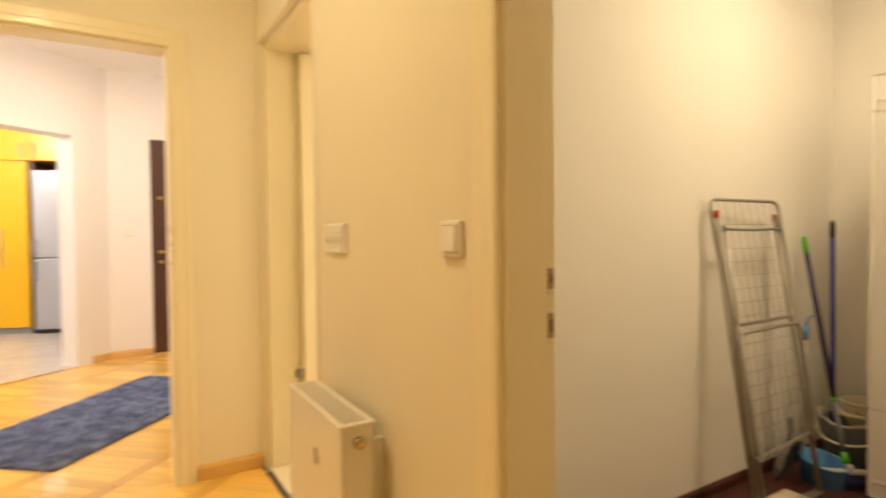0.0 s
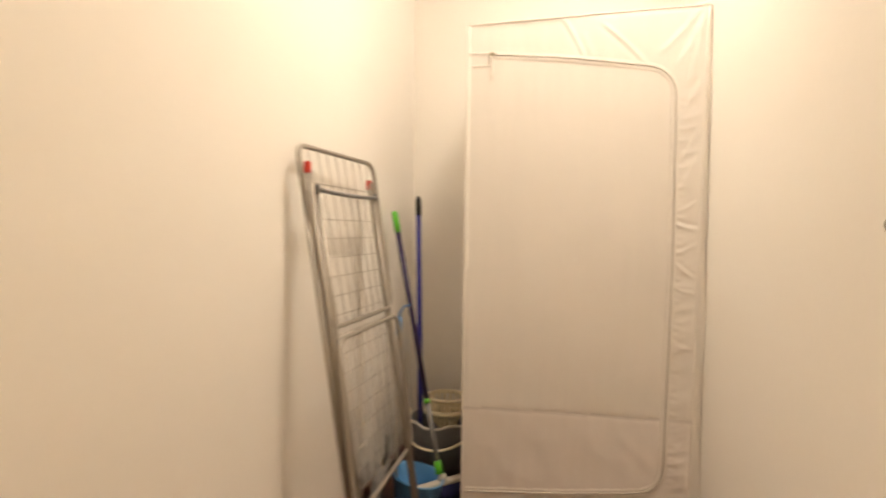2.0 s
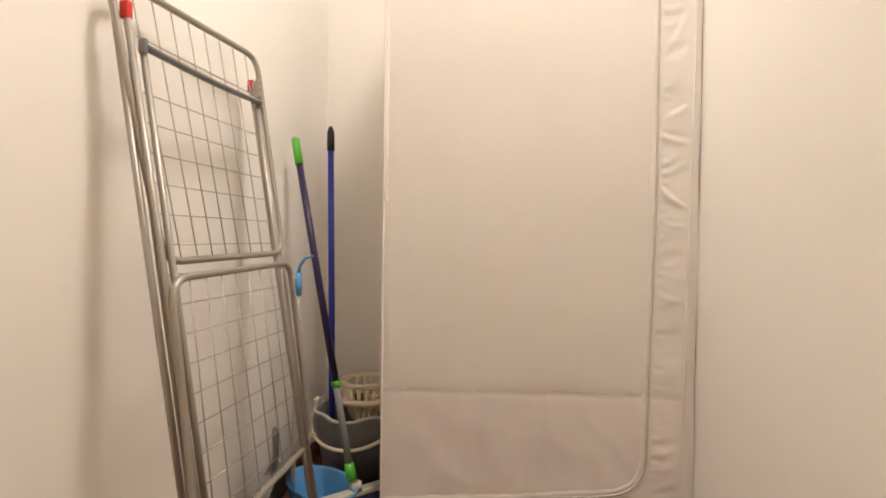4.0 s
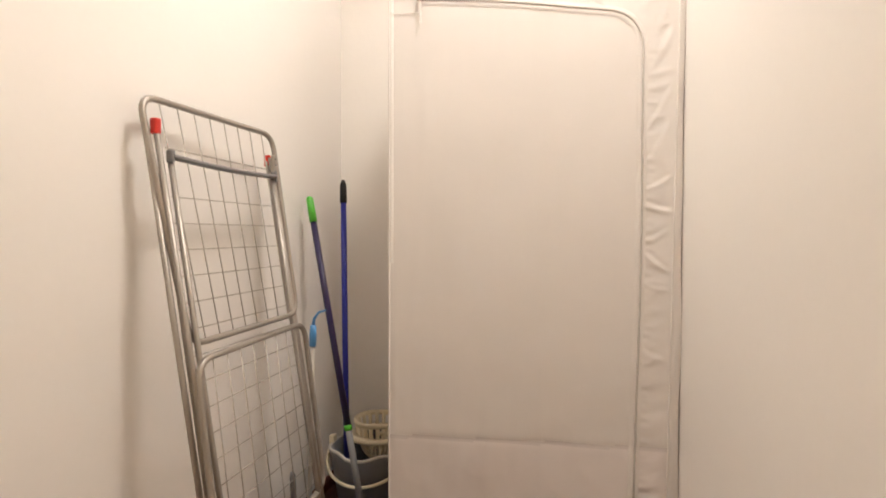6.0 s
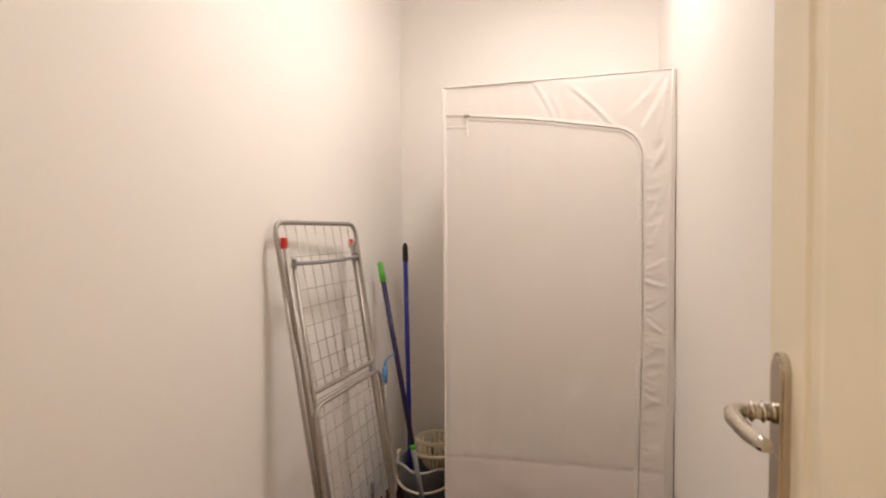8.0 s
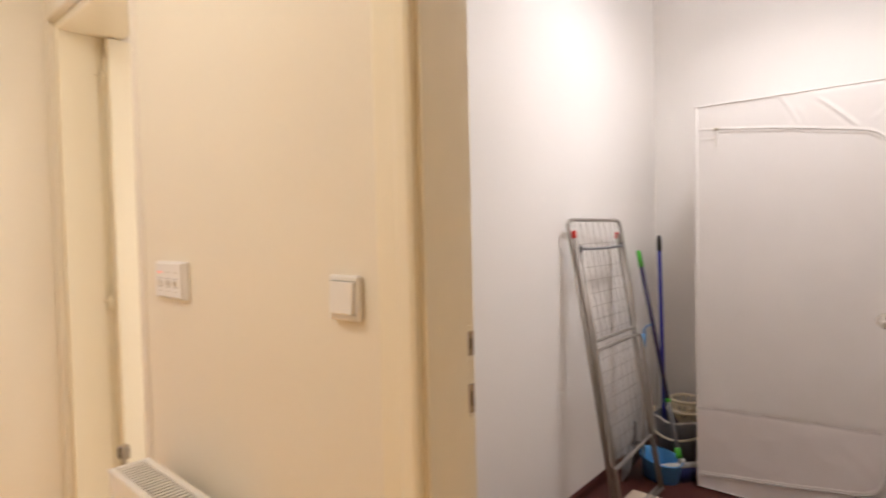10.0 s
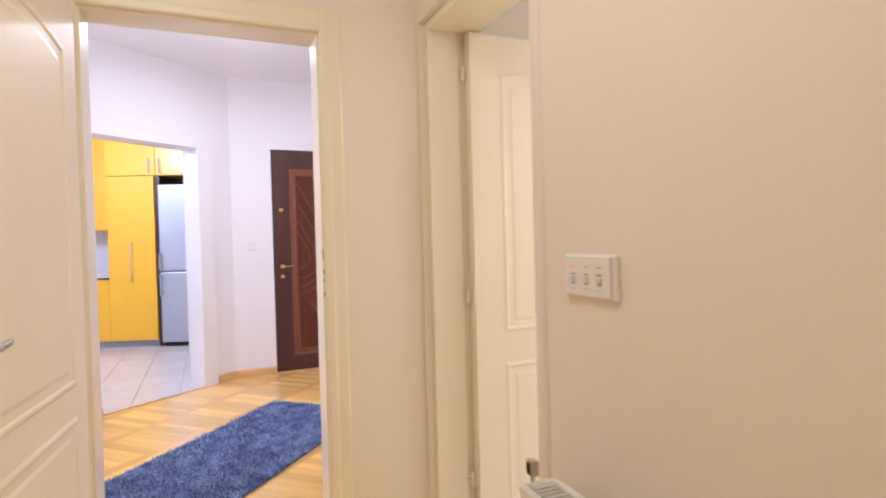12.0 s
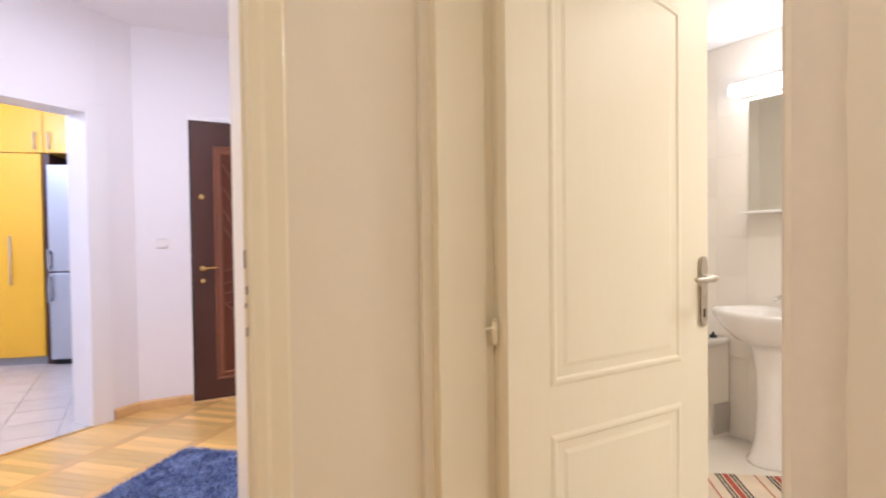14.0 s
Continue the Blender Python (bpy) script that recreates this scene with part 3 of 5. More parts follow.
skirting("baseboard_hall_north", (0.425, 6.168), (0.062, 6.168))
skirting("baseboard_hall_east", (1.7, 6.168), (1.335, 6.168))
skirting("baseboard_anteroom_north", (0.704, 2.736), (0.362, 2.736))
# kitchen doorway frame
mk = Matrix.Translation(T0) @ Matrix.Rotation(math.atan2(T1.y - T0.y, T1.x - T0.x), 4, "Z")
kw = (T1 - T0).length
bm = bmesh.new()
box((kw - 0.075, -0.012, 0), (kw + 0.072, 0.0, 2.21), 0.003, bm)
box((kw - 0.075, 0.0, 0), (kw - 0.001, 0.20, 2.165), 0.003, bm)
box((-0.03, -0.012, 2.135), (kw - 0.076, 0.0, 2.21), 0.003, bm)
box((0.001, 0.0, 2.135), (kw - 0.076, 0.20, 2.165), 0.003, bm)
structure("door_frame_kitchen", bm, M_WHITE, "white wooden frame of the kitchen doorway", "door frame", m=mk)
structure("threshold_kitchen", box((0.0, -0.012, 0.0005), ((T1 - T0).length - 0.01, 0.018, 0.006), 0.002), M_BRASS, "brass threshold strip at the kitchen", "threshold", m=Matrix.Translation(T0) @ Matrix.Rotation(math.atan2(T1.y - T0.y, T1.x - T0.x), 4, "Z"))
skirting("baseboard_kitchen_reveal", (-0.932, 5.4095), (-0.990, 5.200), high=0.07)
skirting("baseboard_hall_kitchen", (-0.990, 5.200), (-1.182, 5.218), high=0.07)

# ---------------------------------------------------------------- structure: kitchen and bathroom
wall_run("wall_kitchen_north", (1.0, 8.55), (-3.0, 9.88), 0.1, CEIL, [], M_HALL, "white kitchen wall behind the cabinets", base=-0.03)
wall_run("wall_kitchen_west", (-2.9, 9.9), (-2.2, 4.6), 0.1, CEIL, [], M_HALL, "white kitchen wall", base=-0.03)
wall_run("wall_kitchen_east", (0.95, 6.38), (0.95, 8.7), 0.1, CEIL, [], M_HALL, "white kitchen wall", base=-0.03)
structure("ceiling_kitchen", extrude_outline([(-2.42, 4.9), (0.1, 6.42), (1.1, 6.42), (1.1, 8.7), (-3.1, 10.0)], CEIL + 0.003, CEIL + 0.1), M_CEIL, "white kitchen ceiling", "ceiling")
wall_run("wall_bathroom_north_west", (1.75, 2.86), (0.86, 2.86), 0.05, 2.6, [], M_BTILE, "white tiled bathroom wall", base=-0.03)
wall_run("wall_bathroom_west", (1.72, 4.4), (1.72, 2.86), 0.015, 2.6, [], M_BTILE, "white tiled bathroom wall", base=-0.03)
wall_run("wall_bathroom_north", (3.4, 4.4), (1.7, 4.4), 0.1, 2.6, [], M_BTILE, "white tiled bathroom wall", base=-0.03)
WB, _ = wall_run("wall_bathroom_east", (3.312, 1.39), (3.312, 4.5), 0.1, 2.6, [], M_BGROUT, "white glazed tiles with pale joints on the bathroom wall", base=-0.03)
structure("ceiling_bathroom", box((0.8, 1.39, 2.44), (3.3, 4.4, 2.54)), M_CEIL, "white bathroom ceiling", "ceiling")
structure("floor_bathroom", box((0.70, 1.39, -0.06), (3.3, 4.4, 0.0)), M_BTILE, "pale grey bathroom floor tiles", "floor")

# ---------------------------------------------------------------- closet: cloth wardrobe
WX, WY0, WY1, WZ = 2.855, 0.058, 0.9, 1.865


def zip_line():
    return rounded([(0.80, 1.748), (0.55, 1.722), (0.155, 1.655), (0.145, 1.0), (0.152, 0.165), (0.50, 0.115), (0.885, 0.075)], 0.10, 8, closed=False)


def seam(y):
    """Height of the hem that shows through the front."""
    return 0.402 + (0.9 - y) * 0.03


def crease(y, z, y0, z0, y1, z1, wide, high):
    """A soft ridge along the line from one place on the front to another, fading at its ends."""
    dy, dz = y1 - y0, z1 - z0
    n = math.hypot(dy, dz)
    s, d = ((y - y0) * dy + (z - z0) * dz) / n / n, ((y - y0) * dz - (z - z0) * dy) / n
    if s < -0.1 or s > 1.1 or abs(d) > wide * 4:
        return 0.0
    d -= 0.006 * math.sin(s * 2.6)
    fade = min(1.0, (s + 0.1) * 4, (1.1 - s) * 4)
    return 0.7 * high * fade * (math.exp(-(d / wide) ** 2) - 0.6 * math.exp(-((d + wide * 1.5) / wide) ** 2))


CREASES = ((0.545, 1.862, 0.468, 1.71, 0.0065, 0.0050), (0.40, 1.825, 0.262, 1.68, 0.0065, 0.0052), (0.475, 1.80, 0.44, 1.70, 0.012, 0.002), (0.064, 1.84, 0.150, 1.672, 0.011, 0.0055), (0.075, 1.82, 0.115, 1.60, 0.009, 0.004),
           (0.078, 1.86, 0.205, 1.72, 0.010, 0.003), (0.070, 1.46, 0.140, 1.33, 0.006, 0.005), (0.075, 1.36, 0.135, 1.24, 0.006, 0.004), (0.072, 1.62, 0.135, 1.50, 0.008, 0.004), (0.068, 1.20, 0.140, 1.165, 0.006, 0.005),
           (0.070, 1.10, 0.142, 1.125, 0.007, 0.005), (0.072, 1.05, 0.140, 1.02, 0.006, 0.004), (0.070, 0.93, 0.138, 0.99, 0.006, 0.005), (0.072, 0.88, 0.140, 0.90, 0.005, 0.004), (0.075, 0.68, 0.140, 0.71, 0.007, 0.003),
           (0.62, 0.36, 0.52, 0.14, 0.030, 0.0016), (0.42, 0.45, 0.19, 0.62, 0.035, 0.0012), (0.80, 0.30, 0.70, 0.12, 0.026, 0.0012), (0.30, 0.35, 0.17, 0.22, 0.022, 0.0014), (0.50, 0.60, 0.20, 0.86, 0.040, 0.001))


def cloth(y, z):
    """How far the cloth front bulges out of its plane."""
    d = 0.006 * noise.noise(Vector((y * 2.2, z * 1.1, 3)))
    d += 0.0016 * noise.noise(Vector((y * 14, z * 1.4, 7))) + 0.0006 * noise.noise(Vector((y * 30, z * 5.0, 2)))
    d += 0.003 * noise.noise(Vector(((y + z * 0.6) * 7, (z - y) * 3, 11))) * max(0, 1 - z / 0.9)
    right = max(0.0, 1 - abs(y - 0.105) / 0.055)
    if right:
        d += right * (0.003 * noise.noise(Vector((y * 9, z * 6, 1))) + 0.0034 * (0.4 - 2.0 * abs(noise.noise(Vector((y * 6 - z * 2, z * 22 + y * 9, 5))))))
    gather = math.exp(-((y - 0.128) / 0.012) ** 2) if 0.2 < z < 1.6 else 0.0
    if gather > 0.02:
        d += gather * 0.0032 * noise.noise(Vector((0, z * 75, 5)))
    d += 0.0016 * (0.4 - 1.8 * abs(noise.noise(Vector((y * 5 + z * 1.5, z * 2.2 - y, 21)))))
    low = max(0.0, min(1.0, (0.75 - z) / 0.35))
    d += low * 0.0022 * (0.4 - 2.0 * abs(noise.noise(Vector((y * 6 + z * 4, z * 5 - y * 4, 31)))))
    for c in CREASES:
        d += crease(y, z, *c)
    d -= 0.0012 * math.exp(-((z - seam(y)) / 0.010) ** 2)
    edge = min(y - WY0, WY1 - y, WZ - z)
    return d * min(1, edge / 0.02) if edge < 0.02 else d


def taper(y, z):
    """The frame leans in a little towards the floor on the side by the wall."""
    return y + max(0.0, 1 - (y - WY0) / (WY1 - WY0)) * 0.012 * (WZ - z) / 0.96


def fabric_wardrobe():
    ob = thing("fabric_wardrobe", "white cloth-covered portable wardrobe with a curved front zip", "wardrobe")
    bm = bmesh.new()
    ny, nz = 120, 300
    grid = [[bm.verts.new((WX - cloth(WY0 + (WY1 - WY0) * i / ny, 0.012 + (WZ - 0.012) * k / nz), taper(WY0 + (WY1 - WY0) * i / ny, 0.012 + (WZ - 0.012) * k / nz), 0.012 + (WZ - 0.012) * k / nz)) for k in range(nz + 1)] for i in range(ny + 1)]
    for i in range(ny):
        for k in range(nz):
            f = bm.faces.new([grid[i][k], grid[i + 1][k], grid[i + 1][k + 1], grid[i][k + 1]])
            z, hem = 0.012 + (WZ - 0.012) * (k + 0.5) / nz, seam(WY0 + (WY1 - WY0) * i / ny)
            f.material_index = 0 if z > hem + 0.006 else 2 if z > hem - 0.006 else 1
    part("front_cloth", bm, (M_FABRIC, M_FABRIC_DOUBLE, M_FABRIC_HEM), ob, "white nylon front with soft creases", True)
    for name, y, sgn in (("side_cloth", WY1, 1), ("side_cloth", WY0, -1)):
        bm = bmesh.new()
        nx = 24
        depth = [0.54 * (i / nx) ** 2 for i in range(nx + 1)]
        g = [[bm.verts.new((WX + depth[i], taper(y, 0.012 + (WZ - 0.012) * k / 60) + sgn * ((0.004 * noise.noise(Vector((i * 0.5, k * 0.12, 4 + sgn))) + (taper(y, 0.012 + (WZ - 0.012) * k / 60) - CL_S - 0.0291 * (WX - 0.69 + depth[i]) - 0.003 if sgn < 0 else 0.0)) * min(1, i / 3)), 0.012 + (WZ - 0.012) * k / 60)) for k in range(61)] for i in range(nx + 1)]
        for i in range(nx):
            for k in range(60):
                bm.faces.new([g[i][k], g[i + 1][k], g[i + 1][k + 1], g[i][k + 1]])
        part(name, bm, M_FABRIC, ob)
    bm = bmesh.new()
    g = [[bm.verts.new((WX + 0.54 * i / 16, WY0 + (WY1 - WY0) * k / 20, WZ - 0.012 * math.sin(math.pi * i / 16) * math.sin(math.pi * k / 20))) for k in range(21)] for i in range(17)]
    for i in range(16):
        for k in range(20):
            bm.faces.new([g[i][k], g[i + 1][k], g[i + 1][k + 1], g[i][k + 1]])
    part("top_cloth", bm, M_FABRIC, ob, "", True)
    part("back_cloth", box((WX + 0.535, WY0 + 0.002, 0.012), (WX + 0.54, WY1 - 0.002, WZ - 0.002)), M_FABRIC, ob)
    for a, b in (((WY0, 0.012), (WY0, WZ)), ((WY1, 0.012), (WY1, WZ)), ((WY0, WZ), (WY1, WZ)), ((WY0, 0.014), (WY1, 0.014))):
        pts = [(WX - 0.001 - 0.001 * noise.noise(Vector((k, 2, 3))), taper(a[0] + (b[0] - a[0]) * k / 30, a[1] + (b[1] - a[1]) * k / 30), a[1] + (b[1] - a[1]) * k / 30) for k in range(31)]
        part("piping", tube(pts, 0.0026, 8), M_PIPING, ob, "white corded edge")
    for y in (WY0, WY1):
        part("piping", tube([(WX, y, WZ), (WX + 0.54, y, WZ)], 0.0032, 8), M_PIPING, ob)
    line = zip_line()
    fine = []
    for a, b in zip(line, line[1:]):
        n = max(1, int((b - a).length / 0.012))
        fine += [a + (b - a) * k / n for k in range(n)]
    fine.append(line[-1])
    pts = [Vector((WX - cloth(p[0], p[1]) - 0.001, taper(p[0], p[1]) + 0.0012 * noise.noise(Vector((i * 0.3, 0, 0))), p[1] + 0.0012 * noise.noise(Vector((0, i * 0.3, 0))))) for i, p in enumerate(fine)]
    # tape on both sides of the teeth, gathered on the outer side
    bm = bmesh.new()
    rows = []
    for i, p in enumerate(pts):
        d = (pts[min(i + 1, len(pts) - 1)] - pts[max(i - 1, 0)]).normalized()
        n = Vector((0, -d.z, d.y))
        gather = 0.004 * abs(math.sin(i * 0.9 + 2 * noise.noise(Vector((i * 0.2, 5, 1)))))
        rows.append([bm.verts.new(p + n * w + Vector((-h, 0, 0))) for w, h in ((-0.011, 0.0), (-0.009, 0.0006), (-0.005, 0.0010), (-0.003, 0.0006), (0.003, 0.0006), (0.005, 0.0014), (0.010, 0.0012 + gather * 0.4), (0.014 + gather, 0.0))])
    for a, b in zip(rows, rows[1:]):
        for k in range(7):
            bm.faces.new([a[k], b[k], b[k + 1], a[k + 1]])
    tape = part("zip_tape", bm, M_FABRIC, ob, "white gathered zip tape", True)
    part("zip_teeth", tube([p + Vector((-0.0012, 0, 0)) for p in pts], 0.0034, 6), M_ZIP, tape, "grey zip teeth")
    p = pts[0]
    bm = box((p.x - 0.014, p.y - 0.009, p.z - 0.007), (p.x - 0.003, p.y + 0.012, p.z + 0.007), 0.003)
    pull = part("zip_slider", bm, M_STEEL, ob, "small metal zip slider")
    bm = box((p.x - 0.011, p.y - 0.004, p.z - 0.075), (p.x - 0.008, p.y + 0.004, p.z - 0.006), 0.002)
    part("zip_pull", bm, M_PIPING, pull, "white cloth pull tab")
    bm = bmesh.new()
    pts = [(WX - 0.003 - cloth(WY1 - 0.01 - 0.09 * k / 8, 1.752), WY1 - 0.004 - 0.09 * k / 8, 1.757 - 0.0005 * k) for k in range(9)]
    for a in (0.0, -0.045):
        tube([(x, y, z + a) for x, y, z in pts], 0.0011, 6, bm=bm)
    part("flap_seam", bm, M_PIPING, ob, "stitched seam of the top flap")
    strip = [(WX - 0.002 - 0.0012 * noise.noise(Vector((0, k * 0.4, 8))), 0.945 + (WZ - 0.95) * k / 24) for k in range(25)]
    bm = bmesh.new()
    rows = [[bm.verts.new((x + dx, y, z)) for y, dx in ((WY1 + 0.003, 0.004), (WY1 + 0.003, 0.0), (WY1 - 0.012, -0.001), (WY1 - 0.013, 0.004))] for x, z in strip]
    for a, b in zip(rows, rows[1:]):
        for k in range(3):
            bm.faces.new([a[k], b[k], b[k + 1], a[k + 1]])
    part("edge_flap", bm, M_PIPING, ob, "white stitched flap along the corner", True)
    for y in (WY0 + 0.04, WY1 - 0.04):
        for x in (WX + 0.03, WX + 0.5):
            part("foot", lathe([(0, 0), (0.014, 0), (0.014, 0.02), (0, 0.02)], 12, m=Matrix.Translation((x, y, 0))), M_GREY, ob, "grey plastic foot")
    return ob


fabric_wardrobe()

# ---------------------------------------------------------------- closet: drying rack


UPPER = (Vector((2.240, 1.268, 1.334)), Vector((2.745, 1.238, 1.332)), Vector((2.735, 1.152, 0.796)), Vector((2.272, 1.170, 0.788)))
LOWER = (Vector((2.252, 1.140, 0.758)), Vector((2.722, 1.124, 0.770)), Vector((2.762, 1.076, 0.272)), Vector((2.220, 1.060, 0.252)))


def rack_span(corners, f, g):
    """A place on a wing: f from its left to its right tube, g from its top to its bottom bar."""
    a, b, c, d = corners
    return a.lerp(b, f).lerp(d.lerp(c, f), g)


def drying_rack():
    ob = thing("drying_rack", "folded grey metal clothes drying rack leaning on the closet wall", "drying rack")
    for name, corners in (("upper_wing", UPPER), ("lower_wing", LOWER)):
        wing = part(name, tube(rounded(corners, 0.05, 6), 0.0078, 10, True), M_TUBE, ob, "tubular wing frame")
        for i in range(8):
            f = (i + 1) / 9
            part("wire", tube([rack_span(corners, f, 0), rack_span(corners, f, 1)], 0.0014, 6), M_WIRE, wing)
    # four legs a side, close together, with a foot bar under each pair
    left = ((Vector((2.260, 1.243, 1.268)), Vector((2.246, 1.026, 0.012))), (Vector((2.252, 1.262, 1.262)), Vector((2.232, 1.048, 0.012))),
            (Vector((2.278, 1.222, 1.205)), Vector((2.270, 1.030, 0.012))), (Vector((2.270, 1.240, 1.200)), Vector((2.256, 1.052, 0.012))))
    right = ((Vector((2.732, 1.236, 1.262)), Vector((2.722, 1.026, 0.012))), (Vector((2.744, 1.252, 1.255)), Vector((2.738, 1.048, 0.012))), (Vector((2.716, 1.222, 1.205)), Vector((2.704, 1.030, 0.012))))
    for top, foot in left + right:
        part("leg", tube([top, top.lerp(foot, 0.5), foot], 0.0068, 10), M_TUBE, ob, "round steel leg")
    for a, b in ((left[0][1], right[0][1]), (left[1][1], right[1][1])):
        part("foot_bar", tube([a, b], 0.0085, 10), M_TUBE, ob)
    for i in range(15):
        f = 0.075 + i * 0.0492
        part("wire", tube([left[2][0].lerp(left[2][1], f) + Vector((0, 0.012, 0)), right[2][0].lerp(right[2][1], f) + Vector((0.02, 0.012, 0))], 0.0013, 6), M_WIRE, ob, "thin cross wire")
    a, b = Vector((2.274, 1.216, 1.203)), Vector((2.722, 1.216, 1.204))
    bar = [a.lerp(b, k / 10) - Vector((0, 0, 0.005 * math.sin(math.pi * k / 10))) for k in range(11)]
    part("crossbar", tube(bar, 0.011, 10, flat=0.6), M_GREY, ob, "dark grey plastic crossbar")
    lift = Vector((0, 0.014, 0.020))
    part("wire", tube([a + lift, b + lift], 0.0016, 6), M_WIRE, ob, "thin cross wire")
    for p in (a, b):
        part("bracket", box((p.x - 0.006, p.y - 0.008, p.z - 0.015), (p.x + 0.006, p.y + 0.010, p.z + 0.016), 0.005), M_GREY, ob, "grey plastic hinge bracket")
    p = Vector((2.728, 1.222, 1.240))
    br = part("bracket", box((p.x - 0.010, p.y - 0.006, p.z - 0.045), (p.x + 0.010, p.y + 0.006, p.z + 0.030), 0.008), M_TUBE, ob, "riveted steel plate")
    for dz in (-0.018, 0.0, 0.018):
        part("rivet", lathe([(0, 0), (0.0035, 0), (0.0025, 0.002), (0, 0.0025)], 8, m=Matrix.Translation((p.x, p.y - 0.006, p.z + dz)) @ Matrix.Rotation(math.pi / 2, 4, "X")), M_GREY, br)
    for top, half in ((left[0][0], 0.0085), (right[1][0], 0.006)):
        part("end_cap", box((top.x - half, top.y - 0.010, top.z - 0.018), (top.x + half, top.y + 0.010, top.z + 0.018), 0.005), M_RED, ob, "red plastic end cap")
    return ob


drying_rack()

# ---------------------------------------------------------------- closet: cleaning things


def bar_between(a, b, f0, f1):
    a, b = Vector(a), Vector(b)
    return [a + (b - a) * f0, a + (b - a) * (f0 + f1) / 2, a + (b - a) * f1]


def broom():
    ob = thing("broom", "broom with dark purple stick, green tip and blue bristles", "broom")
    a, b = Vector((2.88, 0.992, 0.095)), Vector((3.030, 1.252, 1.160))
    part("stick", tube(bar_between(a, b, 0.28, 0.94), 0.0112, 12), M_NAVY, ob, "dark purple sleeved stick")
    part("lower_stick", tube(bar_between(a, b, 0.06, 0.28), 0.0108, 12), M_GREY, ob, "grey lower stick")
    part("ring", tube(bar_between(a, b, 0.270, 0.286), 0.0130, 12), M_GREEN, ob, "green ring")
    pts = bar_between(a, b, 0.92, 1.0)
    part("hanging_tip", tube(pts + [pts[-1] + (b - a).normalized() * 0.006], [0.0135, 0.0135, 0.0125, 0.007], 12), M_GREEN, ob, "green plastic hanging tip")
    part("socket", tube(bar_between(a, b, 0.02, 0.065), [0.017, 0.0155, 0.0140], 12), M_GREEN, ob, "green plastic socket")
    head = Matrix.Translation((2.885, 0.985, 0.0)) @ Matrix.Rotation(math.atan2(-0.161, 0.18), 4, "Z")
    bm = box((-0.135, -0.018, 0.070), (0.135, 0.018, 0.090), 0.007, m=head)
    tube([head @ Vector((0, 0, 0.088)), head @ Vector((0, 0, 0.112))], [0.020, 0.016], 12, bm=bm)
    part("head", bm, M_RIM, ob, "grey plastic broom head")
    bm = bmesh.new()
    rnd = random.Random(4)
    for i in range(46):
        for j in range(4):
            x, y = -0.130 + 0.260 * i / 45, -0.014 + 0.028 * j / 3
            tube([head @ Vector((x, y, 0.071)), head @ Vector((x * 1.10 + rnd.uniform(-0.004, 0.004), y * 1.7 + rnd.uniform(-0.004, 0.004), 0.002))], [0.0022, 0.0015], 4, bm=bm)
    tagged(part("bristles", bm, M_BRISTLE, ob, "dark blue bristles"), kind="stuff")
    return ob


def mop():
    ob = thing("mop", "mop with bright blue stick and black tip, standing in the bucket", "mop")
    a, b = Vector((3.125, 1.150, 0.045)), Vector((3.256, 1.218, 1.245))
    part("stick", tube(bar_between(a, b, 0.05, 0.95), 0.0112, 12), M_BLUE, ob, "bright blue stick")
    pts = bar_between(a, b, 0.925, 0.985)
    part("hanging_tip", tube(pts + [b], [0.0138, 0.0138, 0.0125, 0.006], 12), M_BLACK, ob, "black plastic tip")
    part("socket", tube(bar_between(a, b, 0.0, 0.10), [0.022, 0.018, 0.014], 12), M_BLUE, ob, "blue plastic socket")
    return ob


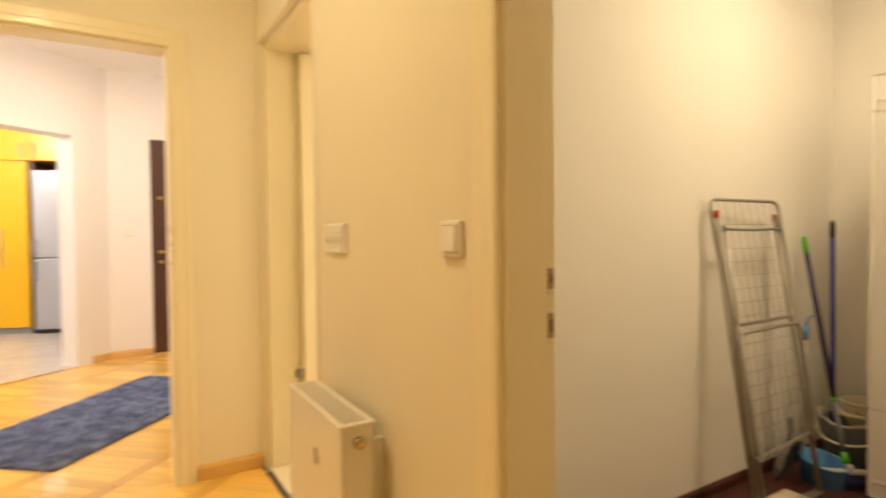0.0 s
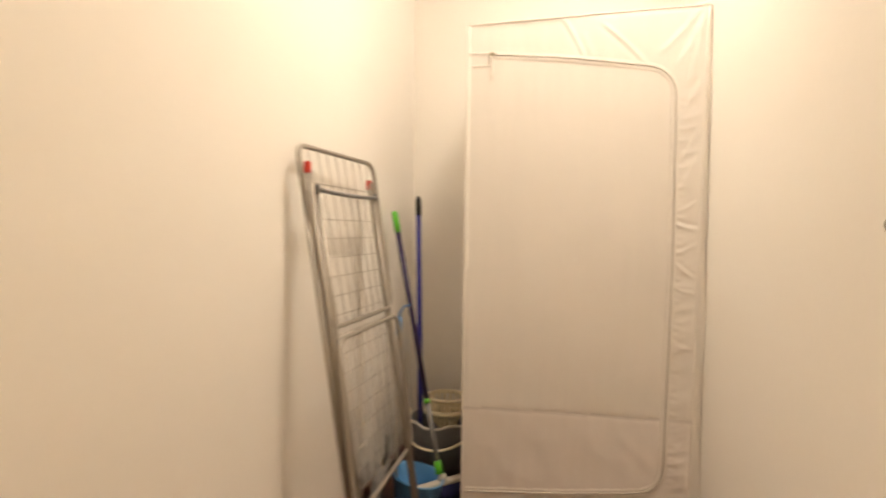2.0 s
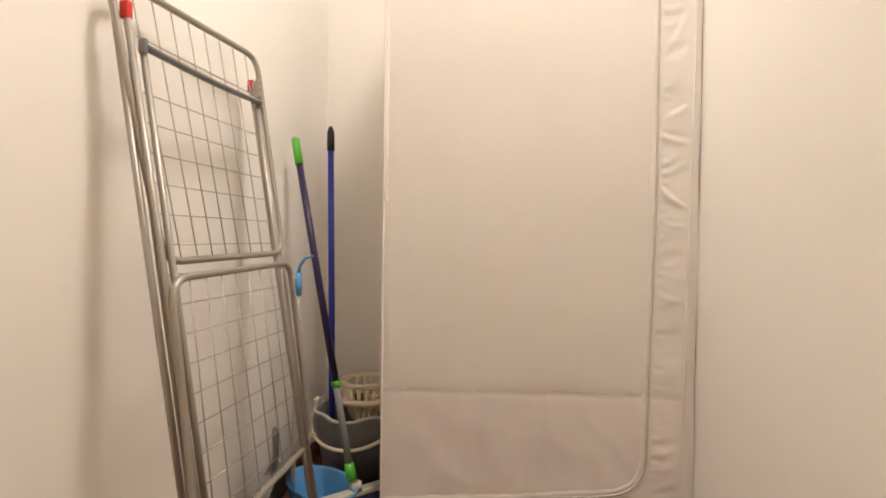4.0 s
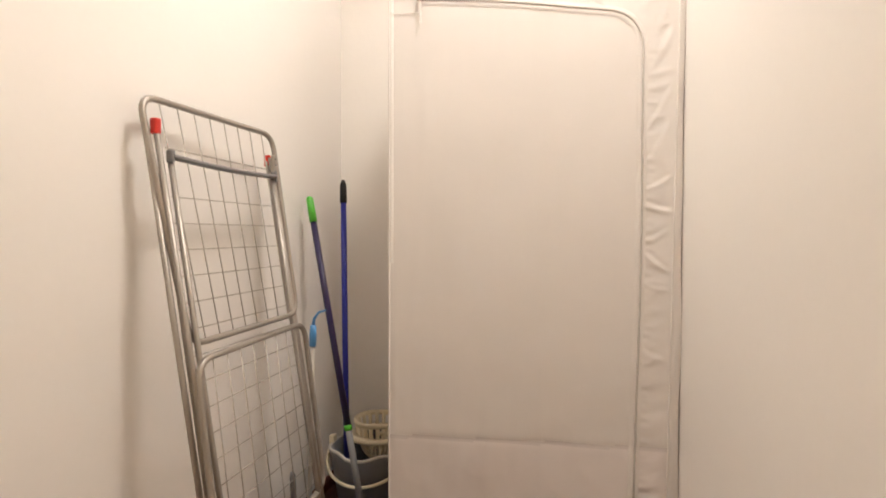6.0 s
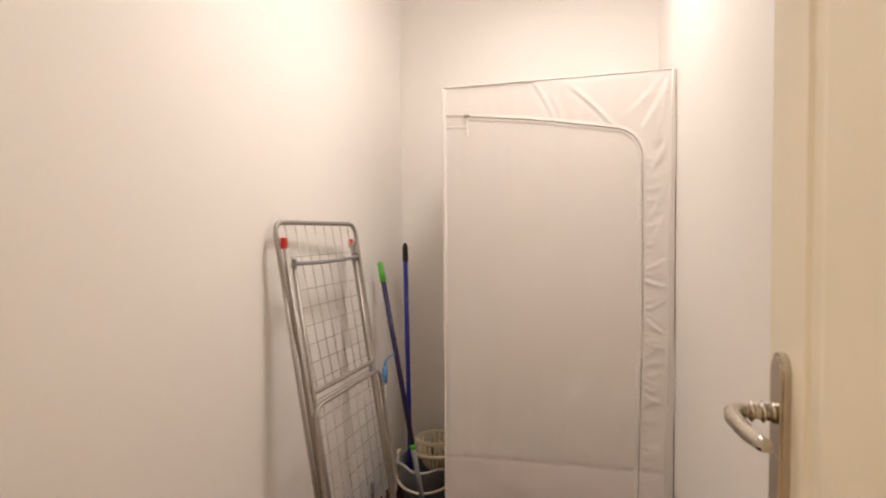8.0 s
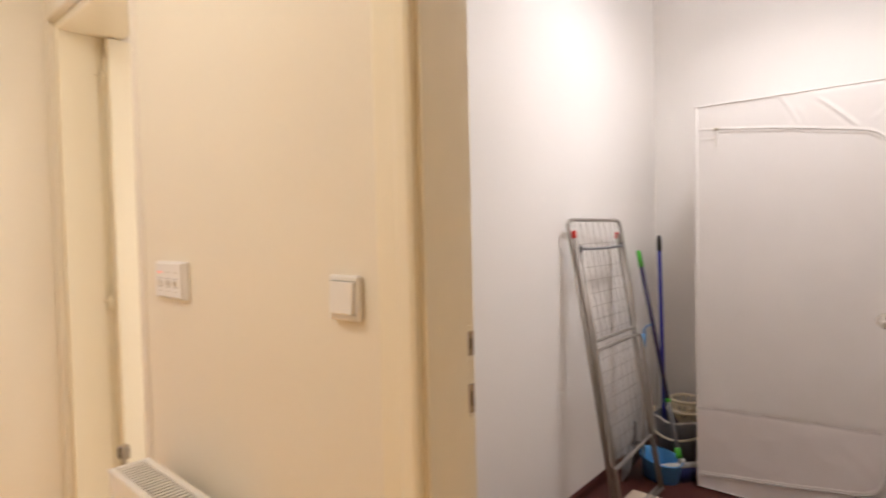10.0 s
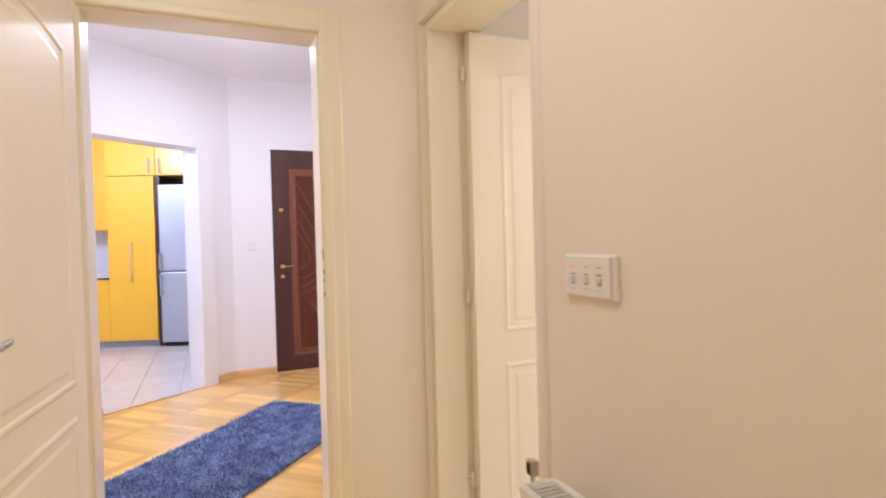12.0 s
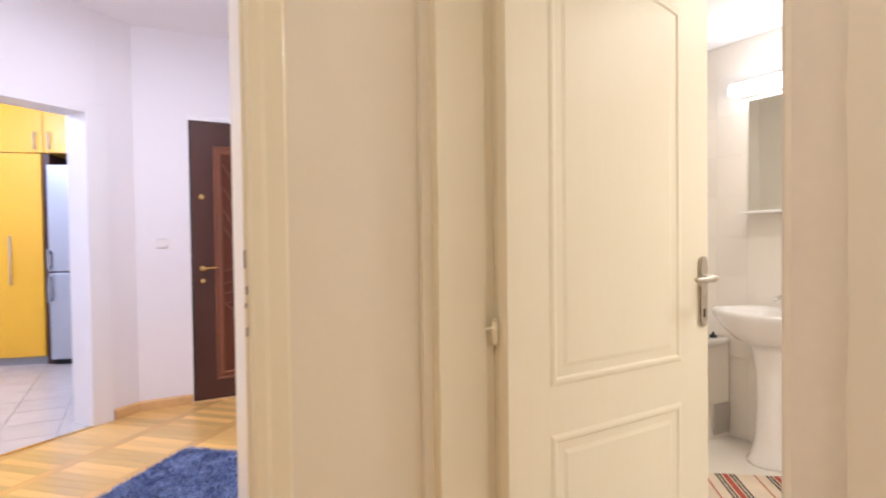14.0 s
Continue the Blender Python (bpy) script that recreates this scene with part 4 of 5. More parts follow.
def mop_bucket():
    m = Matrix.Translation((3.145, 1.065, 0.0)) @ Matrix.Diagonal((1, 1, 0.955, 1))
    ob = thing("mop_bucket", "dark grey plastic mop bucket with an ivory wringer basket", "bucket", m=m)

    def rim(a):
        return 0.272 - 0.018 * math.exp(-((math.cos(a) + 1) / 0.10) ** 2) + 0.012 * math.cos(2 * a)
    bm = bmesh.new()
    n = 40
    prof = [(0.0, 0.004), (0.098, 0.004), (0.102, 0.012), (0.128, 0.16), (0.140, 1.0), (0.150, 1.0), (0.151, 0.985), (0.146, 0.965), (0.134, 0.16), (0.108, 0.0), (0.0, 0.0)]
    rings = []
    for r, z in prof:
        ring = []
        for k in range(n):
            a = 2 * math.pi * k / n
            zz = z if z < 0.5 else rim(a) - (1 - z)
            spout = 1 + (0.10 * math.exp(-((math.cos(a) + 1) / 0.06) ** 2) if z > 0.5 else 0)
            ring.append(bm.verts.new((r * spout * math.cos(a), r * math.sin(a) * 1.0, zz)))
        rings.append(ring)
    for a, b in zip(rings, rings[1:]):
        for k in range(n):
            bm.faces.new([a[k], a[(k + 1) % n], b[(k + 1) % n], b[k]])
    body = part("body", bm, M_BUCKET, ob, "dark grey bucket body", True)
    lip = [Vector((0.148 * math.cos(a) * (1 + 0.10 * math.exp(-((math.cos(a) + 1) / 0.06) ** 2)), 0.148 * math.sin(a), rim(a) - 0.003)) for a in [2 * math.pi * k / 48 for k in range(48)]]
    part("rim", tube(lip, 0.0055, 8, True), M_RIM, body, "pale grey rolled rim")
    bail = [Vector((-0.165 * math.sin(math.pi * k / 24), 0.156 * math.cos(math.pi * k / 24), 0.245 - 0.075 * math.sin(math.pi * k / 24))) for k in range(25)]
    part("bail_handle", tube(bail, 0.0060, 8), M_BASKET, ob, "ivory plastic bail handle, folded down")
    for s in (-1, 1):
        part("ear", box((-0.016, s * 0.150 - 0.010, 0.235), (0.016, s * 0.150 + 0.010, 0.290), 0.005), M_BASKET, ob)
    # wringer basket
    c = Matrix.Translation((0.035, -0.015, 0))
    bm = lathe([(0.079, 0.344), (0.086, 0.342), (0.089, 0.354), (0.085, 0.362), (0.079, 0.358), (0.079, 0.344)], 28, m=c)
    box((-0.14, -0.020, 0.284), (0.0, 0.0, 0.296), 0.003, bm, m=c @ Matrix.Rotation(radians(100), 4, "Z"))
    lathe([(0.075, 0.285), (0.104, 0.285), (0.106, 0.300), (0.075, 0.300), (0.075, 0.285)], 28, bm, c)
    basket = part("wringer_basket", bm, M_BASKET, ob, "ivory slotted wringer basket", True)
    for k in range(18):
        a = 2 * math.pi * k / 18
        d = Vector((math.cos(a), math.sin(a), 0))
        part("rib", tube([c @ (d * 0.080 + Vector((0, 0, 0.352))), c @ (d * 0.070 + Vector((0, 0, 0.290))), c @ (d * 0.052 + Vector((0, 0, 0.235))), c @ (d * 0.030 + Vector((0, 0, 0.215)))], [0.0070, 0.0066, 0.0055, 0.004], 6), M_BASKET, basket)
    part("basket_floor", lathe([(0, 0.205), (0.034, 0.205), (0.050, 0.222), (0.046, 0.226), (0.0, 0.212)], 20, m=c), M_BASKET, basket, "", True)
    return ob


def dustpan_blue():
    ob = thing("long_handled_dustpan", "light blue plastic scoop with a grey pole and hooked grip", "dustpan")
    m = Matrix.Translation((2.865, 1.085, 0.0)) @ Matrix.Rotation(radians(-28), 4, "Z")
    bm = bmesh.new()
    n = 32
    rings = []
    for s, z in ((0.0, 0.008), (0.78, 0.008), (0.86, 0.02), (0.97, 0.105), (1.05, 0.112), (1.06, 0.104), (1.0, 0.10), (0.88, 0.0), (0.0, 0.0)):
        rings.append([bm.verts.new(m @ Vector((0.085 * s * math.cos(a), 0.115 * s * math.sin(a), z * (1.0 + 0.10 * math.sin(a))))) for a in [2 * math.pi * k / n for k in range(n)]])
    for a, b in zip(rings, rings[1:]):
        for k in range(n):
            bm.faces.new([a[k], a[(k + 1) % n], b[(k + 1) % n], b[k]])
    part("scoop", bm, M_LBLUE, ob, "light blue plastic scoop", True)
    a, b = Vector((2.84, 1.165, 0.09)), Vector((2.905, 1.182, 0.66))
    part("pole", tube(bar_between(a, b, 0, 1), 0.0075, 10), M_RIM, ob, "thin grey pole")
    part("grip", tube(bar_between(b, b + Vector((0.004, 0.0, 0.07)), 0, 1), [0.011, 0.012, 0.010], 10), M_LBLUE, ob, "light blue grip")
    h = b + Vector((0.004, 0, 0.07))
    part("hook", tube([h, h + Vector((0.0, -0.004, 0.022)), h + Vector((0, -0.020, 0.044)), h + Vector((0, -0.046, 0.052))], [0.006, 0.005, 0.0042, 0.003], 8), M_LBLUE, ob, "light blue hanging hook")
    return ob


def dustpan_grey():
    m = Matrix.Translation((2.80, 1.215, 0.0)) @ Matrix.Rotation(radians(-14), 4, "Y") @ Matrix.Rotation(radians(8), 4, "X")
    ob = thing("dustpan", "dark grey plastic dustpan standing on edge against the closet wall", "dustpan")
    bm = bmesh.new()
    pts = [(-0.105, 0.012), (0.105, 0.012), (0.100, 0.10), (0.070, 0.165), (0.030, 0.195), (-0.030, 0.195), (-0.070, 0.165), (-0.100, 0.10)]
    a = [bm.verts.new(m @ Vector((x, 0.010, z))) for x, z in pts]
    b = [bm.verts.new(m @ Vector((x * 0.96, 0.014, z * 0.98))) for x, z in pts]
    c = [bm.verts.new(m @ Vector((x * 1.05, -0.030 if z > 0.05 else 0.008, z * 1.02))) for x, z in pts]
    n = len(pts)
    bm.faces.new(a)
    bm.faces.new(b[::-1])
    for k in range(n):
        bm.faces.new([a[k], a[(k + 1) % n], c[(k + 1) % n], c[k]])
        bm.faces.new([b[k], c[k], c[(k + 1) % n], b[(k + 1) % n]])
    part("pan", bm, M_GREY, ob, "dark grey pan")
    part("handle", tube([m @ Vector((0, -0.004, 0.185)), m @ Vector((0, -0.012, 0.25)), m @ Vector((0, -0.008, 0.315)), m @ Vector((0, -0.004, 0.33))], [0.016, 0.013, 0.013, 0.006], 10, flat=0.6), M_GREY, ob, "dark grey handle")
    return ob


broom(), mop(), mop_bucket(), dustpan_blue(), dustpan_grey()
ob = thing("board", "flat beige board lying on the closet floor beneath the rack", "board")
part("sheet", box((2.24, 0.93, 0.0), (2.61, 1.13, 0.018), 0.004), M_CARD, ob)

# ---------------------------------------------------------------- anteroom: radiator and switches


def radiator():
    """Local x along the wall to the south, y towards the wall, z up."""
    L, D, H0, H1 = 0.50, 0.100, 0.14, 0.690
    m = east_pose(1.685, 0) @ Matrix.Translation((0, -0.045 - D, 0))
    ob = thing("radiator", "white enamelled panel radiator with top grille, hung on the cream wall", "radiator", m=m)
    part("front_panel", box((0.0, 0.0, H0), (L, 0.012, H1 - 0.01), 0.005), M_RAD, ob)
    part("back_panel", box((0.01, D - 0.012, H0), (L - 0.01, D, H1 - 0.01), 0.004), M_RAD, ob)
    for x in (0.0, L - 0.004):
        part("side_panel", box((x, 0.012, H0 + 0.02), (x + 0.004, D - 0.012, H1 - 0.012), 0.001), M_RAD, ob)
    # dark fin colour carries the shade between the grille slats
    part("convector_fins", box((0.008, 0.02, H0 + 0.03), (L - 0.008, D - 0.02, H1 - 0.075), 0.002), M_RADIN, ob, "steel fins inside, coloured dark for shade")
    for lo, hi in (((-0.003, -0.002, H1 - 0.014), (L + 0.003, 0.016, H1)), ((-0.003, D - 0.016, H1 - 0.014), (L + 0.003, D + 0.002, H1)), ((-0.003, 0.0165, H1 - 0.014), (0.018, D - 0.0165, H1)), ((L - 0.018, 0.0165, H1 - 0.014), (L + 0.003, D - 0.0165, H1))):
        part("grille_frame", box(lo, hi, 0.004), M_RAD, ob)
    n = 27
    for i in range(n):
        x = 0.026 + (L - 0.052) * i / (n - 1)
        part("slat", box((x - 0.0036, 0.0168, H1 - 0.008), (x + 0.0036, D - 0.0168, H1 - 0.002), 0.002, segments=1), M_RAD, ob)
    # bleed valve and plug on the south end
    v = part("valve", tube([(L + 0.001, 0.050, H1 - 0.050), (L + 0.016, 0.050, H1 - 0.050)], 0.016, 14), M_STEEL, ob, "metal end plug")
    part("valve_key", tube([(L + 0.016, 0.050, H1 - 0.050), (L + 0.022, 0.050, H1 - 0.050)], 0.008, 6), M_BRASS, v, "brass square key")
    part("label_plate", box((L * 0.55, -0.0012, H1 - 0.17), (L * 0.55 + 0.028, 0.001, H1 - 0.125)), M_INK, ob, "small grey maker's plate")
    bm = box((-0.020, 0.030, H1 + 0.012), (0.006, 0.052, H1 + 0.050), 0.003)
    b = part("air_vent", bm, M_STEEL, ob, "small metal air vent box")
    part("vent_face", box((-0.015, 0.0285, H1 + 0.018), (0.001, 0.0300, H1 + 0.044)), M_BLACK, b)
    part("vent_stem", tube([(-0.007, 0.041, H1 - 0.012), (-0.007, 0.041, H1 + 0.014)], 0.006, 8), M_STEEL, ob)
    for x in (0.06, L - 0.06):
        part("bracket", box((x - 0.012, D, 0.22), (x + 0.012, D + 0.044, 0.62), 0.002), M_RAD, ob)
    part("pipe", tube([(L - 0.03, 0.055, H0 + 0.01), (L - 0.03, 0.055, 0.0)], 0.009, 10), M_RAD, ob, "painted feed pipe")
    part("pipe", tube([(0.03, 0.055, H0 + 0.01), (0.03, 0.055, 0.0)], 0.009, 10), M_RAD, ob)
    return ob


radiator()


def bathroom_switch_panel():
    m = east_pose(1.676, 1.181)
    ob = thing("switch_panel", "white three-switch panel with small indicators on the cream wall", "light switch", m=m)
    w, h = 0.188, 0.100
    part("backing", box((0, -0.010, -h / 2), (w, 0, h / 2), 0.004), M_PLASTIC, ob)
    part("face", box((0.006, -0.016, -h / 2 + 0.004), (w - 0.014, -0.010, h / 2 - 0.004), 0.003), M_PLASTIC, ob)
    for i, x in enumerate((0.040, 0.090, 0.137)):
        led = part("indicator", box((x - 0.007, -0.0170, 0.019), (x + 0.007, -0.0155, 0.0225), 0.001), M_LED if i == 0 else M_RIM, ob, "lit red indicator" if i == 0 else "grey indicator bar")
        part("slot", box((x - 0.008, -0.0168, 0.0035), (x + 0.008, -0.0158, 0.0060)), M_GREY, ob, "dark slot")
        bm = box((x - 0.009, -0.024, -0.014), (x + 0.009, -0.015, 0.003), 0.004)
        bmesh.ops.rotate(bm, cent=(x, -0.018, -0.005), matrix=Matrix.Rotation(radians(16), 3, "X"), verts=bm.verts)
        part("toggle", bm, M_PLASTIC, ob, "white toggle")
        # flat grey strip paints the shade below the toggle
        part("toggle_shade", box((x - 0.008, -0.0166, -0.020), (x + 0.008, -0.0157, -0.010), 0.0005), M_RIM, ob, "grey strip for the shade under the toggle")
        part("marking", box((x - 0.009, -0.0168, -0.030), (x + 0.009, -0.0158, -0.0285)), M_RIM, ob, "faint printed bar")
    return ob


def rocker_switch(name, m, label, size=0.081, thick=0.012):
    """Local x along the wall, y into it, z up; built round its centre."""
    ob = thing(name, label, "light switch", "light switches", m)
    s = size / 2
    part("frame", box((-s, -thick, -s), (s, 0, s), 0.005, segments=3), M_PLASTIC, ob)
    # grey sheet stands in for the shade in the rocker's gap
    part("well", box((-s * 0.80, -thick - 0.0006, -s * 0.70), (s * 0.80, -thick + 0.002, s * 0.76)), M_GREY, ob, "dark gap round the rocker")
    bm = box((-s * 0.79, -thick - 0.006, -s * 0.68), (s * 0.79, -thick + 0.002, s * 0.72), 0.002)
    bmesh.ops.rotate(bm, cent=(0, -thick, 0), matrix=Matrix.Rotation(radians(-4), 3, "X"), verts=bm.verts)
    part("rocker", bm, M_PLASTIC, ob, "white rocker")
    return ob


bathroom_switch_panel()
rocker_switch("light_switch", east_pose(0.843, 1.180), "white surface-mounted rocker switch beside the closet doorway", thick=0.014)

# ---------------------------------------------------------------- hall: front door, switch, lamp, rug


def front_door():
    """Local x from the lock edge to the hinges, y into the wall, z up."""
    m = Matrix.Translation((0.43, 6.17, 0))
    ob = thing("door_front", "dark walnut front door with carved panel and brass fittings, closed", "door", m=m)
    tagged(ob, kind="structure")
    W, H = 0.93, 2.185
    part("leaf", box((0.012, 0.010, 0.012), (W - 0.012, 0.06, H), 0.006), M_FDOOR, ob)
    for lo, hi in (((0.0, 0.02, 0.0), (0.011, 0.18, 2.195)), ((W - 0.011, 0.02, 0.0), (W, 0.18, 2.195))):
        # jambs take a black colour in place of shade beside the leaf
        part("jamb", box(lo, hi, 0.001), M_BLACK, ob, "jamb coloured black for the shade beside the leaf")
    part("head_casing", box((0.0, -0.004, H + 0.003), (W, 0.16, H + 0.045), 0.003), M_WHITE, ob, "white door head")
    x0, x1, z0, z1 = 0.17, W - 0.17, 0.16, 2.0
    bm = bmesh.new()
    rings = []
    for d, h in ((0.0, 0.0), (0.004, 0.008), (0.012, 0.010), (0.020, 0.004), (0.034, 0.004), (0.045, 0.012), (0.056, 0.012), (0.066, 0.003)):
        rings.append([bm.verts.new((x, 0.0098 - h, z)) for x, z in ((x0 + d, z0 + d), (x1 - d, z0 + d), (x1 - d, z1 - d), (x0 + d, z1 - d))])
    for a, b in zip(rings, rings[1:]):
        for k in range(4):
            bm.faces.new([a[k], a[(k + 1) % 4], b[(k + 1) % 4], b[k]])
    part("panel_moulding", bm, M_CARVE, ob, "lighter reddish panel moulding")
    panel = part("panel", box((x0 + 0.066, 0.0050, z0 + 0.066), (x1 - 0.066, 0.0099, z1 - 0.066), 0.001), M_FPANEL, ob, "reddish walnut carved panel")
    a, b = x0 + 0.072, x1 - 0.072
    lines = []
    for zt in (1.86, 1.68, 1.50):
        lines.append([(a, zt), (a + 0.12, zt - 0.22), (b, zt - 0.22 - (b - a - 0.12) * 1.75)])
    lines.append([(a, 1.36), (a + 0.07, 1.26), (a + 0.115, 1.15), (a + 0.10, 1.07), (a + 0.05, 1.03), (a, 1.02)])
    for k, zc in enumerate((0.94, 0.86, 0.78)):
        lines.append([(a, zc - 0.02), (a + 0.08, zc), (a + 0.16, zc + 0.05), (a + 0.24, zc + 0.14), (b, zc + 0.32)])
    for zt in (0.76, 0.66):
        lines.append([(a + (0.76 - zt), zt), (b, zt - (b - a) * 0.9)])
    for ln in lines:
        pts = rounded([(x, 0.0045, z) for x, z in ln], 0.04, 4, closed=False)
        part("carved_line", tube(pts, 0.0065, 6, flat=0.7), M_CARVE, panel)
    for z, r in ((1.60, 0.022), (1.045, 0.024), (0.945, 0.021)):
        rose = part("rose", lathe([(0, 0.010), (r * 0.55, 0.010), (r * 0.8, 0.007), (r, 0.002), (r, 0)], 20, m=Matrix.Translation((0.085, 0.010, z)) @ Matrix.Rotation(math.pi / 2, 4, "X")), M_BRASS, ob, "round brass rose", True)
        if z != 1.045:
            part("keyhole", box((0.082, -0.0022, z - 0.009), (0.088, 0.0002, z + 0.006), 0.001), M_BLACK, rose)
    lever = [(0.085, 0.0, 1.045), (0.085, -0.030, 1.045), (0.092, -0.040, 1.045), (0.12, -0.043, 1.047), (0.165, -0.040, 1.050), (0.195, -0.038, 1.052)]
    part("lever", tube(lever, [0.009, 0.008, 0.008, 0.007, 0.006, 0.005], 10), M_BRASS, ob, "brass lever handle")
    part("peephole", lathe([(0, 0.005), (0.007, 0.005), (0.011, 0.0)], 14, m=Matrix.Translation((0.465, 0.004, 1.62)) @ Matrix.Rotation(math.pi / 2, 4, "X")), M_BRASS, ob, "brass peephole")
    part("threshold", box((0.0, -0.02, 0.0005), (W, 0.12, 0.012), 0.003), M_SKIRT, ob, "oak threshold")
    return ob


front_door()
# unseen black box filling the opening behind the closed leaf
structure("stairwell_backing", box((0.43, 6.235, 0.0), (1.36, 6.365, 2.22)), M_BLACK, "unseen black backing behind the front door", "wall")
rocker_switch("light_switch", Matrix.Translation((0.235, 6.17, 1.245)), "white rocker switch on the hall wall beside the front door", thick=0.008)


def ceiling_lamp(name, place, radius, label, mat):
    ob = thing(name, label, "ceiling light", "ceiling lights", Matrix.Translation(place))
    part("base", lathe([(0, 0), (radius, 0), (radius, -0.018), (radius * 0.9, -0.024), (0, -0.024)], 32), M_WHITE, ob, "", True)
    part("diffuser", lathe([(radius * 0.88, -0.024), (radius * 0.84, -0.045), (radius * 0.62, -0.066), (radius * 0.3, -0.077), (0, -0.080)], 32), mat, ob, "lit opal glass", True)
    return ob


ceiling_lamp("ceiling_lamp", (0.155, 4.66, CEIL), 0.095, "round white ceiling lamp, lit, in the hall", M_GLOW)
ceiling_lamp("ceiling_lamp", (2.36, 0.45, CEIL), 0.18, "round white ceiling lamp, lit, in the closet", M_GLOW)
ceiling_lamp("ceiling_lamp", (-0.35, 1.3, CEIL), 0.13, "round white ceiling lamp, lit, in the anteroom", M_GLOW)
# unseen fixture, added to go with the bathroom fill light
ceiling_lamp("ceiling_lamp", (2.35, 2.05, 2.44), 0.13, "round white ceiling lamp, unseen, added to brighten the bathroom", M_GLOW)


def rug():
    c, ang, L, W = Vector((0.027, 4.205, 0)), radians(49.1), 1.80, 0.84
    m = Matrix.Translation(c) @ Matrix.Rotation(ang, 4, "Z")
    ob = thing("rug", "blue shaggy runner rug lying askew on the hall parquet", "rug", m=m)
    part("backing", box((-L / 2, -W / 2, 0.001), (L / 2, W / 2, 0.010), 0.004), M_RUGBASE, ob, "dark blue rug backing")
    rnd = np.random.default_rng(5)
    n = 26000
    x, y = rnd.uniform(-L / 2 - 0.004, L / 2 + 0.004, n), rnd.uniform(-W / 2 - 0.004, W / 2 + 0.004, n)
    lean = rnd.normal(0, 0.011, (n, 2))
    swirl = np.array([[noise.noise(Vector((a * 5, b * 5, 0))), noise.noise(Vector((a * 5, b * 5, 9)))] for a, b in zip(x[::20], y[::20])])
    swirl = np.repeat(swirl, 20, axis=0)[:n] * 0.018
    lean = lean + swirl
    h = rnd.uniform(0.018, 0.032, n)
    turn = rnd.uniform(0, math.pi, n)
    w = 0.0030
    dx, dy = np.cos(turn) * w, np.sin(turn) * w
    v = np.empty((n * 3, 3))
    v[0::3] = np.stack([x - dx, y - dy, np.full(n, 0.008)], 1)
    v[1::3] = np.stack([x + dx, y + dy, np.full(n, 0.008)], 1)
    v[2::3] = np.stack([x + lean[:, 0], y + lean[:, 1], h], 1)
    me = bpy.data.meshes.new("shag")
    me.from_pydata(v.tolist(), [], np.arange(n * 3).reshape(n, 3).tolist())
    me.materials.append(M_RUG)
    pile = new("shag", me)
    pile.parent = ob
    tagged(pile, "blue shaggy pile with lighter patches", kind="stuff")
    return ob


rug()

# ---------------------------------------------------------------- kitchen
MKIT = Matrix.Translation((-0.745, 8.448, 0)) @ Matrix.Rotation(math.atan2(-0.317, 0.949), 4, "Z")


def bar_handle(parent, x, z0, z1, y=0.0):
    bm = tube([(x, y - 0.030, z0), (x, y - 0.030, z1)], 0.006, 10)
    for z in (z0 + 0.02, z1 - 0.02):
        tube([(x, y, z), (x, y - 0.030, z)], 0.004, 8, bm=bm)
    return part("handle", bm, M_SILVER, parent, "pale metal bar handle")


def cabinet(name, s0, s1, z0, z1, depth, label, handle=None, setback=0.0, splits=()):
    ob = thing(name, label, "kitchen cabinet", "kitchen cabinets", MKIT)
    part("body", box((s0 + 0.001, setback + 0.021, z0), (s1 - 0.001, setback + depth, z1), 0.002), M_YELLOW, ob)
    d = part("door", box((s0 + 0.002, setback, z0 + 0.002), (s1 - 0.002, setback + 0.019, z1 - 0.002), 0.002), M_YELLOW, ob, "glossy yellow door")
    if handle:
        bar_handle(d, handle[0], handle[1], handle[2], setback)
    return ob


